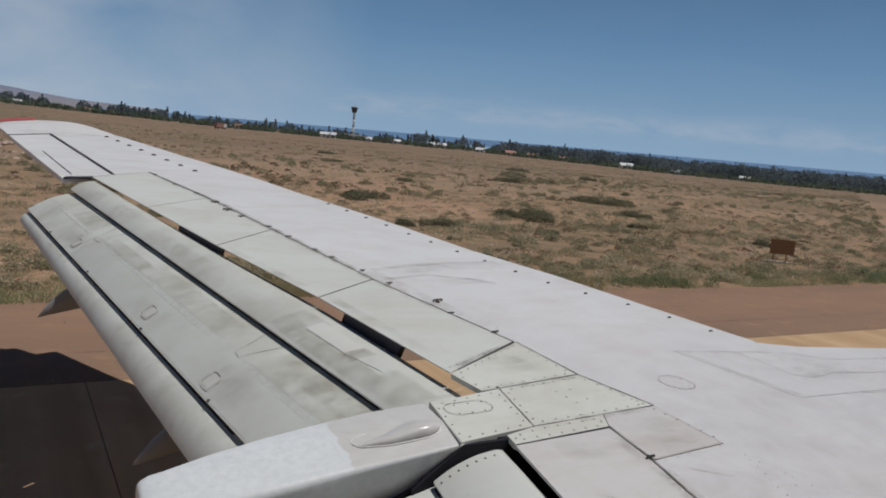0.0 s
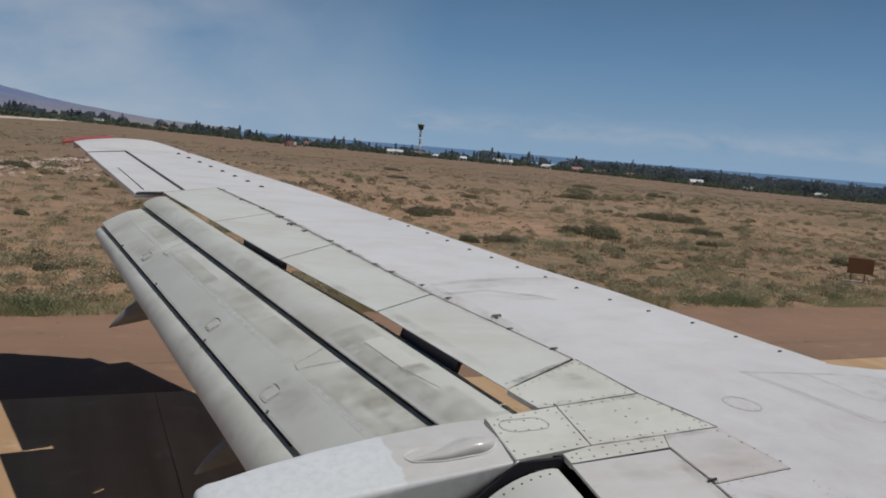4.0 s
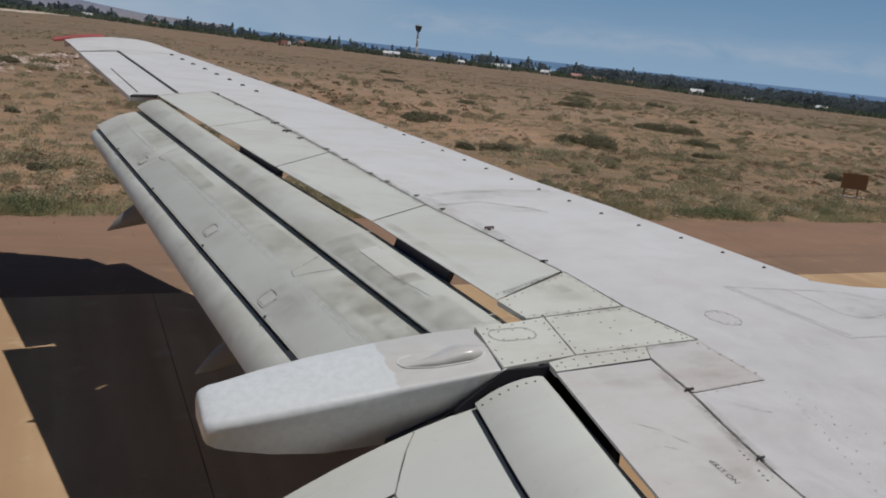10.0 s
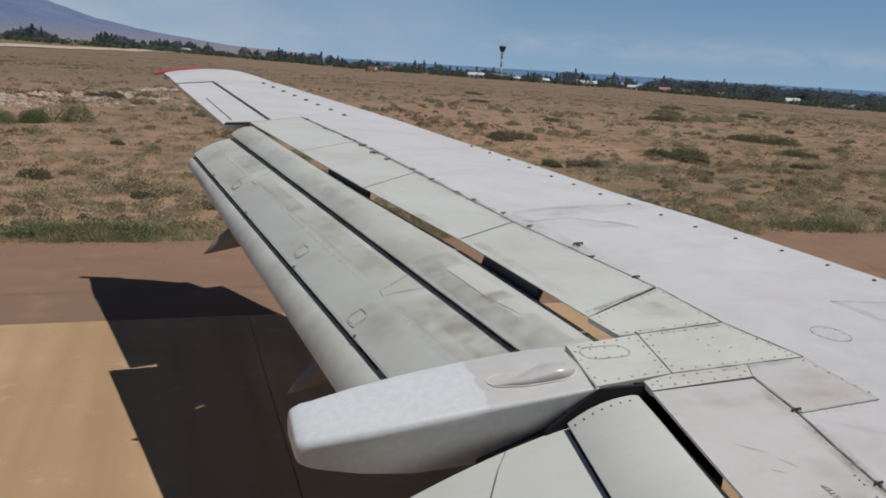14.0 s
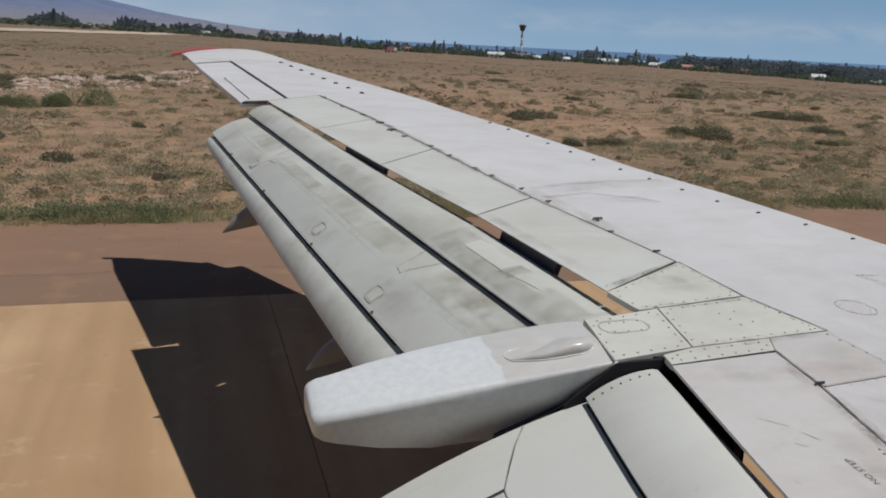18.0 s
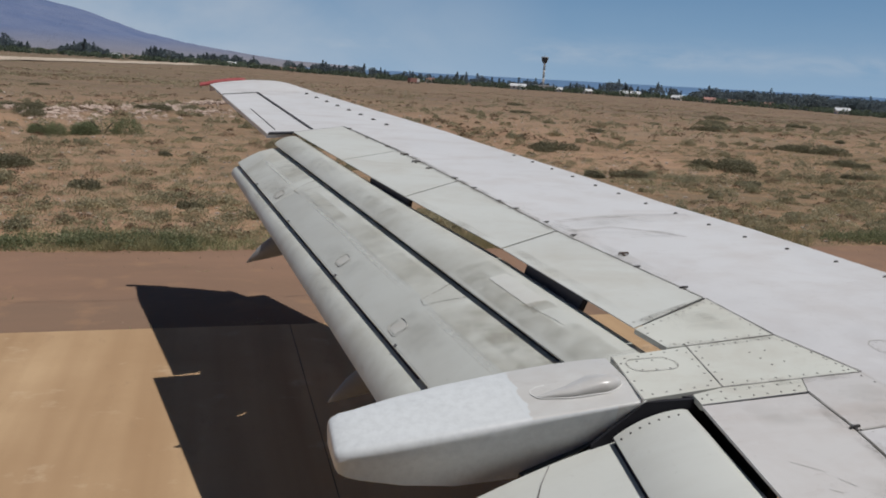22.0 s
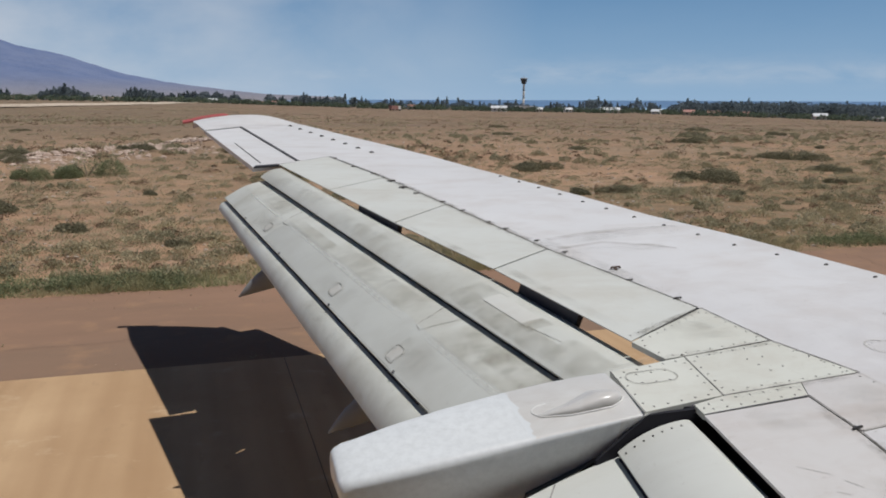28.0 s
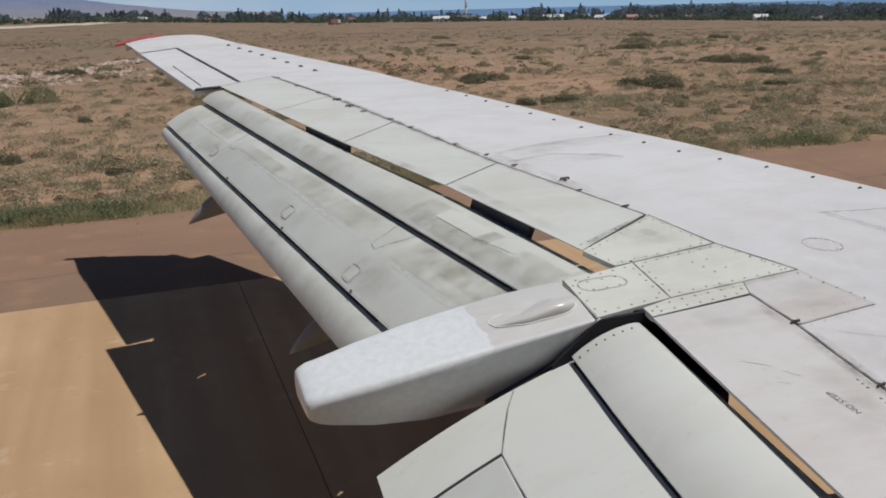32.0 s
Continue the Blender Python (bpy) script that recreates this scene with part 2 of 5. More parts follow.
def paint_edge(m, fresh):
    """The ragged edge where newer white paint ends on the fairing."""
    s_ = Shader("edge_tmp")
    bpy.data.materials.remove(s_.m)
    s_.m, s_.t, s_.b = m, m.node_tree, m.node_tree.nodes["Principled BSDF"]
    s_.geo = m.node_tree.nodes["Geometry"]
    old = s_.b.inputs["Base Color"].links[0].from_socket
    place = s_.math("ADD", s_.axis("X"), s_.math("MULTIPLY", s_.noise(11, 6, rough=0.7, shift=83), 0.11))
    s_.put(s_.mix(s_.ramp(place, 1.482, 1.474), old, fresh), s_.b.inputs["Base Color"])


paint_edge(M_FAIRING, (0.71, 0.74, 0.75))
M_GREY = paint("grey_panel_paint", (0.63, 0.615, 0.60), (0.43, 0.37, 0.33), 0.75, 0.45, seed=37)
M_POD = paint("shaded_pod_paint", (0.31, 0.315, 0.325), (0.21, 0.20, 0.19), 0.7, 0.5, seed=39)
M_RED = paint("red_tip_paint", (0.50, 0.11, 0.11), (0.34, 0.12, 0.11), 0.4, 0.4, seed=29)
M_DARK = Shader("cove_black", 0.85, spec=0.2).done((0.024, 0.024, 0.030))
M_SLOT = Shader("slot_black", 0.75).done((0.056, 0.053, 0.066))
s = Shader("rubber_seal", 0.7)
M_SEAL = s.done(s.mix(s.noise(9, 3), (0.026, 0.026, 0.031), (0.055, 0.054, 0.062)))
s = Shader("rivet_steel", 0.45, 0.6)
M_RIVET = s.done(s.mix(s.noise(3, 3), (0.06, 0.055, 0.05), (0.17, 0.16, 0.15)))
s = Shader("rusty_steel", 0.7, 0.2)
M_RUST = s.done(s.mix(s.noise(30, 3), (0.10, 0.055, 0.035), (0.16, 0.14, 0.13)))
s = Shader("structure_primer", 0.6)
M_PRIMER = s.done(s.mix(s.noise(6, 3), (0.05, 0.05, 0.052), (0.09, 0.088, 0.08)))
M_LETTER = Shader("stencil_black", 0.6).done((0.05, 0.05, 0.055))


# ---------------------------------------------------------------- helpers
def mesh_of(name, verts, faces, mat, smooth=False):
    me = bpy.data.meshes.new(name)
    me.from_pydata([tuple(v) for v in verts], [], faces)
    me.materials.append(mat)
    if smooth:
        me.shade_smooth()
    me.update()
    return me


def thing(name, label, category, place=(0, 0, 0), group="", kind=""):
    e = new(name)
    e.location = place
    return tagged(e, label, category, group, kind)


def child(name, me, parent, label=""):
    ob = new(name, me)
    ob.parent = parent
    bpy.context.view_layer.update()
    ob.matrix_parent_inverse = parent.matrix_world.inverted()
    if label:
        ob["label"] = label
    return ob


def part(name, bm, mat, parent, label="", smooth=False):
    bmesh.ops.recalc_face_normals(bm, faces=bm.faces)
    me = bpy.data.meshes.new(name)
    bm.to_mesh(me)
    bm.free()
    me.materials.append(mat)
    if smooth:
        me.shade_smooth()
    return child(name, me, parent, label)


def wing_z(y):
    """Height of the wing's upper surface, by its dihedral."""
    return 1.98 + 0.105 * y


def plate(outline, lift=0.0, thick=0.02, bevel=0.004):
    """A skin panel that follows the wing's upper surface; outline in plan."""
    bm = bmesh.new()
    top = [bm.verts.new((x, y, wing_z(y) + lift)) for x, y in outline]
    low = [bm.verts.new((x, y, wing_z(y) + lift - thick)) for x, y in outline]
    n = len(outline)
    face = bm.faces.new(top)
    bm.faces.new(low[::-1])
    for i in range(n):
        bm.faces.new((top[i], low[i], low[(i + 1) % n], top[(i + 1) % n]))
    if bevel:
        bmesh.ops.bevel(bm, geom=list(face.edges), offset=bevel, segments=2, affect="EDGES", profile=0.5)
    return bm


def shrink(outline, d):
    """The outline drawn in by d on all sides."""
    pts = [Vector(p) for p in outline]
    area = sum(a.x * b.y - b.x * a.y for a, b in zip(pts, pts[1:] + pts[:1]))
    side = 1 if area > 0 else -1
    out = []
    for i, p in enumerate(pts):
        a, b = (p - pts[i - 1]).normalized(), (pts[(i + 1) % len(pts)] - p).normalized()
        na, nb = Vector((-a.y, a.x)) * side, Vector((-b.y, b.x)) * side
        m = (na + nb).normalized()
        out.append(tuple(p + m * (d / max(0.35, m.dot(na)))))
    return out


def along(a, b, f):
    return tuple(a[i] + (b[i] - a[i]) * f for i in range(len(a)))


def loft(sections, closed=True, caps=True):
    bm = bmesh.new()
    rings = [[bm.verts.new(p) for p in ring] for ring in sections]
    n = len(rings[0])
    for a, b in zip(rings, rings[1:]):
        for i in range(n if closed else n - 1):
            j = (i + 1) % n
            bm.faces.new((a[i], a[j], b[j], b[i]))
    if caps:
        bm.faces.new(rings[0][::-1])
        bm.faces.new(rings[-1])
    return bm


# ---------------------------------------------------------------- the wing: plan
TE = [(0.91, 9.38), (1.26, 7.99), (1.595, 6.63), (1.985, 5.26), (2.29, 3.87), (2.35, 3.62)]     # rear edge of the spoilers
HINGE = [(1.55, 9.84), (1.94, 8.52), (2.24, 7.22), (2.58, 5.67), (2.99, 4.28)]                  # their hinge line
LE = [(1.37, 12.95), (1.60, 12.58), (1.77, 12.18), (2.12, 11.33), (2.54, 10.38), (2.81, 9.72), (3.04, 9.05), (3.63, 7.53), (3.96, 6.55), (4.35, 5.72), (4.61, 5.00), (4.86, 4.32), (4.98, 4.02)]
wing = thing("airliner_wing", "white and grey airliner wing with lowered flaps and sooty panels", "aircraft wing")

# dark inner structure: the seams between the skin panels show it
inner = [(0.10, 12.55)] + LE[1:] + [(6.3, 3.70), (6.3, -0.5), (2.02, -0.5), (2.1, 2.3), (2.2, 3.1), (2.02, 3.15), (2.05, 3.53)] + [(x + 0.11, y) for x, y in TE[::-1]] + [(0.66, 9.36)]
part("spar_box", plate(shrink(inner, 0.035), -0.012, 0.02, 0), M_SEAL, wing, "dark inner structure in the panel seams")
# the torsion box under it, ahead of the spoilers
box_plan = [(1.35, 12.3)] + [(x - 0.25, y) for x, y in LE[3:]] + [(5.6, 3.4), (5.6, 0.4), (2.9, 0.4)] + [(x + 0.15, y) for x, y in HINGE[::-1]]
part("torsion_box", plate(box_plan, -0.034, 0.16, 0), M_PRIMER, wing)

# leading edge and upper skin
def nose(points, drop=0.16, reach=0.11):
    rings = []
    for i, p in enumerate(points):
        a, b = Vector(points[max(0, i - 1)]), Vector(points[min(len(points) - 1, i + 1)])
        t = (b - a).normalized()
        n = Vector((-t.y, t.x))
        if n.x < 0:
            n = -n
        back = Vector(p) - n * 0.03
        ring = [(back.x, back.y, wing_z(back.y) - 0.004)]
        for k in range(9):
            ang = k / 8 * math.pi * 0.62
            q = Vector(p) + n * (reach * math.sin(ang))
            ring.append((q.x, q.y, wing_z(q.y) - drop * (1 - math.cos(ang)) * 0.7))
        rings.append(ring)
    return loft(rings, closed=False, caps=False)


part("leading_edge", nose(LE), M_SKIN, wing, "rounded white leading edge", True)
rings = []
for i, p in enumerate(LE[1:-1]):                         # the slat, let down ahead of the leading edge
    t = (Vector(LE[i + 2]) - Vector(LE[i])).normalized()
    n = Vector((-t.y, t.x)) * (1 if t.y < 0 else -1)
    z = wing_z(p[1])
    rings.append([(p[0] + n.x * f, p[1] + n.y * f, z - g) for f, g in ((0.02, 0.13), (0.16, 0.16), (0.29, 0.22), (0.36, 0.31), (0.33, 0.36), (0.18, 0.27), (0.04, 0.19))])
part("slat", loft(rings), M_SKIN, wing, "lowered slat under the leading edge", True)
# edge of the arched wing tip, from its rear corner forward
TIP = [(-0.011, 13.40, 3.344), (0.14, 13.37, 3.383), (0.305, 13.33, 3.411), (0.48, 13.29, 3.431), (0.654, 13.25, 3.442), (0.81, 13.20, 3.446), (0.954, 13.15, 3.445), (1.06, 13.10, 3.436), (1.154, 13.05, 3.421), (1.27, 13.00, 3.394), (1.373, 12.95, 3.362)]
fore = [(0.075, 12.58)] + LE[1:] + [(5.05, 3.98), (5.30, 3.88), (6.3, 3.70), (6.3, -0.5), (2.74, -0.5), (2.70, 2.02), (2.71, 2.17), (2.79, 2.74), (3.32, 2.79), (3.27, 3.25), (3.09, 3.72)] + HINGE[::-1] + [(0.93, 9.40), (0.88, 9.40), (1.15, 9.62), (0.66, 12.44), (0.15, 12.10)]
part("upper_skin", plate(shrink(fore, 0.007), 0.0, 0.03, 0), M_SKIN, wing, "white upper skin, faintly stained")
rings = []
for k in range(9):                                       # from the flat skin out to the arched edge, then down round it
    f = k / 8
    rings.append([(0.085 + (1.60 - 0.085) * q / 10 + (p[0] - 0.085 - (1.60 - 0.085) * q / 10) * f, 12.55 + (p[1] - 12.55) * f,
                   wing_z(12.55 + (p[1] - 12.55) * f) + 0.002 + (p[2] - wing_z(p[1])) * f * f * (3 - 2 * f)) for q, p in enumerate(TIP)])
for dy, dz in ((0.03, 0.03), (0.03, 0.07), (0.0, 0.11)):
    rings.append([(x, y + dy, z - dz) for x, y, z in TIP])
part("wing_tip", loft(rings, closed=False, caps=False), M_SKIN, wing, "arched white wing tip", True)
rings = [[(x - 0.03, y - 0.02, z + 0.004), (x - 0.04, y + 0.05, z + 0.034), (x - 0.04, y + 0.09, z + 0.030), (x - 0.04, y + 0.08, z - 0.02), (x - 0.03, y - 0.02, z - 0.02)] for x, y, z in [(-0.12, 13.41, 3.324)] + TIP[:4] + [(0.56, 13.27, 3.425)]]
part("tip_stripe", loft(rings), M_RED, wing, "red band along the wing tip")

# aileron and its tab
ail = [(0.15, 12.10), (0.66, 12.44), (1.15, 9.62), (0.86, 9.37), (0.61, 9.285)]
strip_gap = plate([(0.63, 9.285), (0.66, 9.36), (0.93, 9.43), (0.90, 9.35)], 0.004, 0.02, 0)
aileron = part("aileron", plate(shrink(ail, 0.012), -0.006, 0.05), M_SKIN, wing, "white aileron behind a dark hinge gap")
part("aileron_tab", plate([(0.508, 10.95), (0.518, 10.95), (0.729, 9.54), (0.719, 9.52)], -0.001, 0.012, 0), M_PRIMER, aileron, "dark tab hinge")
part("hinge_gap", strip_gap, M_SEAL, wing, "black notch between aileron and flap")
part("hinge_gap", plate([(0.652, 12.44), (0.683, 12.45), (1.172, 9.62), (1.138, 9.60)], 0.003, 0.01, 0), M_SEAL, wing, "black gap ahead of the aileron")

# spoilers
for i in range(4):
    quad = [TE[i], TE[i + 1], HINGE[i + 1], HINGE[i]]
    part("spoiler", plate(shrink(quad, 0.008), 0.004, 0.006, 0.002), M_SPOILER, wing, "light grey spoiler panel" if i < 2 else "light grey spoiler panel with a sooty rear edge")
part("outer_spoiler_seal", plate([HINGE[0], HINGE[1], (1.965, 8.53), (1.575, 9.86)], 0.002, 0.01, 0), M_SEAL, wing)

# fixed panels by the flap fairing
PANELS = {
    "wedge_panel": [(2.29, 3.87), (3.0, 4.272), (3.09, 3.72), (2.47, 3.63), (2.35, 3.62)],
    "access_panel": [(2.47, 3.63), (3.09, 3.72), (3.27, 3.25), (2.40, 3.18)],
    "fairing_panel": [(1.98, 3.54), (2.47, 3.63), (2.40, 3.18), (1.93, 3.11)],
    "edge_strip_panel": [(2.40, 3.18), (2.88, 3.218), (2.81, 3.08), (2.19, 3.03), (2.20, 3.13)],
    "corner_panel": [(2.88, 3.218), (3.27, 3.25), (3.32, 2.79), (2.80, 2.74), (2.81, 3.08)],
}
for name, outline in PANELS.items():
    part(name, plate(shrink(outline, 0.001 if name == "corner_panel" else 0.003), 0.004, 0.03, 0.002), M_GREY if name == "corner_panel" else M_PANEL, wing,
         "ivory riveted panel" if name != "corner_panel" else "grey riveted panel")
INB = [(2.18, 3.03), (2.81, 3.08), (2.79, 2.74), (2.75, 2.50), (2.70, 2.10), (2.69, 1.2), (2.73, -0.5), (1.93, -0.5), (1.96, 1.1), (2.02, 1.70), (2.09, 2.30)]
part("inboard_spoiler", plate(shrink(INB, 0.007), 0.004, 0.014, 0.003), M_GREY, wing, "pale grey inboard spoiler with black stencil")


# ---------------------------------------------------------------- flaps
def bow(u, kink):
    """Rise of a flap's upper side along its chord; a kink gives it a blunt spanwise ridge."""
    return (1 - kink) * 4 * u * (1 - u) + kink * min(u / 0.46, (1 - u) / 0.54)


def flap_section(le, te, camber, nose_r, kink=0.0):
    """Closed ring of one end of a flap segment, from its upper front edge to its rear edge."""
    le, te = Vector(le), Vector(te)
    c = te - le
    up = Vector((-c.z, 0, c.x))
    up = up.normalized() if up.z > 0 else -up.normalized()
    ring = []
    k = 24
    for i in range(k + 1):
        u = i / k
        w = camber * bow(u, kink)
        ring.append(le + c * u + up * w)
    ring.append(te - up * 0.012)
    for i in range(5):
        u = 1 - (i + 1) / 5
        ring.append(le + c * u - up * (0.012 + nose_r * (1 - u)))
    fwd = -c.normalized()
    for a, b in ((0.5, 1.0), (1.1, 0.8), (1.0, 0.5), (0.45, 0.16)):
        ring.append(le + fwd * (nose_r * a) - up * (nose_r * b))
    return [tuple(v) for v in ring]


def line_at(line, y):
    """The point of a spanwise line (x, y, z rows, outboard first) at y."""
    ys_ = [p[1] for p in line][::-1]
    if y < ys_[0] and len(line) > 1:
        (xa, ya, za), (xb, yb, zb) = line[-2], line[-1]
        f = (y - ya) / (yb - ya)
        return (xa + (xb - xa) * f, y, za + (zb - za) * f)
    return (float(np.interp(y, ys_, [p[0] for p in line][::-1])), y, float(np.interp(y, ys_, [p[2] for p in line][::-1])))


def moved(line, dx=0.0, dz=0.0):
    return [(x + dx, y, z + dz) for x, y, z in line]


def flap(name, front, rear, y_out, y_in, mat, label, camber=0.015, nose_r=0.06, spans=22, kink=0.0):
    rings = []
    for i in range(spans + 1):
        y = y_out + (y_in - y_out) * i / spans
        rings.append(flap_section(line_at(front, y), line_at(rear, y), camber * (0.7 + 0.3 * i / spans), nose_r * (0.6 + 0.4 * i / spans), kink))
    ob = part(name, loft(rings), mat, wing, label)
    ob.data.shade_smooth()
    ob.data.set_sharp_from_angle(angle=radians(40))
    return ob


def on_flap(front, rear, camber, y, u, lift=0.003):
    le, te = Vector(line_at(front, y)), Vector(line_at(rear, y))
    c = te - le
    up = Vector((-c.z, 0, c.x))
    up = up.normalized() if up.z > 0 else -up.normalized()
    f = (9.29 - y) / 5.63 if front[0][1] > 5 else (3.12 - y) / 3.42
    return le + c * u + up * (camber * (0.7 + 0.3 * f) * bow(u, 0.48 if front is MID[0] else 0.0) + lift)


NOSE = [(x - 0.05, y, wing_z(y) - 0.026 - 0.066 * (9.38 - y) / 5.5) for x, y in ((0.91, 9.38), (1.26, 7.99), (1.60, 6.66), (2.00, 5.32), (2.30, 3.90), (2.35, 3.62))]
NOSE[0] = (0.875, 9.38, 2.942)
GAP1 = [(0.69, 9.29, 2.825), (1.89, 3.90, 2.19)]
GAP2 = [(0.295, 9.29, 2.605), (1.19, 4.30, 1.97)]
REAR = [(0.235, 9.29, 2.485), (0.97, 4.50, 1.79)]
fore_flap = flap("fore_flap", NOSE, moved(GAP1, 0.01, 0.014), 9.29, 3.66, M_FLAP, "grey fore flap with soot smears", 0.030, 0.07)
MID = moved(GAP1, 0.06, -0.022), moved(GAP2, 0.008, 0.014)
mid_flap = flap("mid_flap", *MID, 9.29, 3.66, M_FLAP, "grey middle flap with worn patches", 0.045, 0.06, kink=0.48)
aft_flap = flap("aft_flap", moved(GAP2, 0.035, -0.022), REAR, 9.29, 4.05, M_FLAP, "grey steep aft flap", 0.042, 0.04)
# black blocks that close the slot in two places
for y0, y1 in ((7.34, 6.60), (4.98, 4.36)):
    rings = []
    for y in (y0, y1):
        x, _, z = line_at(NOSE, y)
        rings.append([(x + 0.058, y, wing_z(y) - 0.012), (x + 0.095, y, wing_z(y) - 0.012), (x + 0.115, y + 0.20, z - 0.20), (x + 0.078, y + 0.20, z - 0.18)])
    part("slot_block", loft(rings), M_SLOT, wing, "black block inside the slot")

# inboard flap
I_NOSE = [(2.120, 3.12, 2.258), (2.052, 2.33, 2.170), (1.82, -0.3, 1.885)]
I_GAP1 = [(1.79, 3.12, 2.122), (1.72, 2.55, 2.05), (1.46, -0.3, 1.72)]
I_REAR = [(0.82, 3.12, 1.72), (0.55, -0.3, 1.30)]
flap("inboard_fore_flap", I_NOSE, moved(I_GAP1, 0.01, 0.02), 3.10, -0.3, M_FLAP_CLEAN, "clean pale grey inboard fore flap", 0.035, 0.07)
I_MID = moved(I_GAP1, 0.028, -0.010), I_REAR
flap("inboard_mid_flap", *I_MID, 3.12, -0.3, M_FLAP_CLEAN, "clean pale grey inboard middle flap", 0.045, 0.06)
# black sheets added to stand for the shade in the flap cove
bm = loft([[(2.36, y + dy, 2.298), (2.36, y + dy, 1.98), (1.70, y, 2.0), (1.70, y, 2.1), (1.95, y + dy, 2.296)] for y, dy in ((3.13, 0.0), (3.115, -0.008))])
part("cove_shade_side", bm, M_DARK, wing, "upright black sheet for the shade in the flap cove")
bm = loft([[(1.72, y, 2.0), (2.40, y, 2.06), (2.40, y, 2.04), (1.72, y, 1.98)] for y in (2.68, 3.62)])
part("cove_shade_floor", bm, M_DARK, wing, "flat black sheet for the shade in the flap cove")
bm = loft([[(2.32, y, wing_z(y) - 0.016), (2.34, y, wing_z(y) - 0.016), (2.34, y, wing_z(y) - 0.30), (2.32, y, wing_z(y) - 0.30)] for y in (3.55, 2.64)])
part("cove_shade_side", bm, M_DARK, wing, "upright black sheet for the shade in the flap cove")

# flap fairing between the two flaps
def fairing_ring(x, y0, y1, top0, top1, low, r=0.035):
    """Cross-section at x: the top edge from y0 (inboard) to y1, the sides down to low."""
    r0 = min(r, 0.45 * (top0 - low))
    arc = [(1 - math.cos(a), 1 - math.sin(a)) for a in (0.0, 0.39, 0.79, 1.18, 1.57)]
    ring = [(x, y0 + 0.25 * (top0 - low), low), (x, y0 + 0.11 * (top0 - low), (top0 + low) / 2)]
    ring += [(x, y0 + r0 * c, top0 - r0 * d) for c, d in arc]
    ring += [(x, (y0 + y1) / 2, (top0 + top1) / 2 + 0.004)]
    ring += [(x, y1 - r0 * c, top1 - r0 * d) for c, d in arc[::-1]]
    return ring + [(x, y1, (top1 + low) / 2), (x, y1 - 0.02, low)]


SECT = [
    (0.545, 3.25, 3.475, 2.085, 2.130, 2.035, 0.03), (0.55, 3.232, 3.495, 2.094, 2.142, 2.015, 0.04), (0.562, 3.216, 3.512, 2.102, 2.152, 1.996, 0.045), (0.60, 3.203, 3.526, 2.114, 2.165, 1.974, 0.045), (0.66, 3.195, 3.53, 2.125, 2.175, 1.955, 0.045),
    (0.85, 3.175, 3.55, 2.155, 2.215, 1.915, 0.045), (1.10, 3.16, 3.56, 2.19, 2.26, 1.888, 0.04), (1.40, 3.15, 3.57, 2.23, 2.30, 1.905, 0.03),
    (1.65, 3.135, 3.57, 2.262, 2.33, 2.02, 0.022), (1.82, 3.12, 3.56, 2.285, 2.345, 2.115, 0.016), (1.925, 3.112, 3.55, 2.300, 2.352, 2.215, 0.01), (1.955, 3.112, 3.545, 2.303, 2.352, 2.23, 0.008)]
fairing_rear = part("rear_fairing", loft([fairing_ring(*s_) for s_ in SECT[:8]]), M_FAIRING_NEW, wing, "freshly painted white fairing end")
fairing_front = part("front_fairing", loft([fairing_ring(*s_) for s_ in SECT[7:]]), M_FAIRING, wing, "worn grey front of the flap fairing")
# dark plate added below the fairing, where its shade falls
rings = []
for x, y0, y1, top0, top1, low, r in SECT[7:]:
    rings.append([(x, y0 + 0.03, low - 0.006), (x, y0 + 0.02, low + 0.03), (x, y1 - 0.03, low + 0.03), (x, y1 - 0.03, low - 0.006)])
part("under_shade", loft(rings), M_PRIMER, wing, "added dark plate for the shade under the flap fairing")
fairing_front.data.materials.append(M_FAIRING_NEW)       # the fresh paint runs on along the inboard side
for f in fairing_front.data.polygons:
    if abs(f.normal.y) > 0.72 and f.center.x < 1.80:
        f.material_index = 1
for ob in (fairing_rear, fairing_front):
    ob.data.shade_smooth()
    ob.data.set_sharp_from_angle(angle=radians(40))


def fairing_top(x, y):
    """Height of the fairing's upper skin."""
    xs = [q[0] for q in SECT]
    y0, y1, t0, t1 = (float(np.interp(x, xs, [q[k_] for q in SECT])) for k_ in (1, 2, 3, 4))
    return t0 + (t1 - t0) * (y - y0) / (y1 - y0)


# the blister: a drop with a steep inboard face, flowing out on the far side
BLISTER = []
for i in range(25):
    f = i / 24
    x = 1.472 + 0.45 * f
    tall = 0.050 * min(1.0, f / 0.70) ** 0.9 * max(0.0, 1 - max(0.0, (f - 0.70) / 0.30) ** 2.4) ** 0.5 + 0.0005
    base_y = float(np.interp(x, (1.472, 1.485, 1.51, 1.575, 1.63, 1.73, 1.83, 1.87, 1.90, 1.922), (3.335, 3.305, 3.288, 3.270, 3.252, 3.243, 3.237, 3.249, 3.268, 3.30)))
    BLISTER.append((x, base_y, tall))
rings = []
for x, base_y, tall in BLISTER:
    k_ = max(tall / 0.050, 0.06)
    ring = [(x, base_y + dy * k_, fairing_top(x, base_y + dy * k_) + dz * tall) for dy, dz in
            ((0.002, 0.0), (-0.001, 0.14), (-0.002, 0.34), (-0.001, 0.54), (0.003, 0.72), (0.010, 0.86), (0.022, 0.96), (0.040, 1.0), (0.060, 0.97), (0.085, 0.80), (0.11, 0.55), (0.14, 0.26), (0.165, 0.07), (0.19, 0.0))]
    rings.append(ring + [(x, base_y + 0.18 * k_, fairing_top(x, base_y) - 0.012), (x, base_y + 0.01 * k_, fairing_top(x, base_y) - 0.012)])
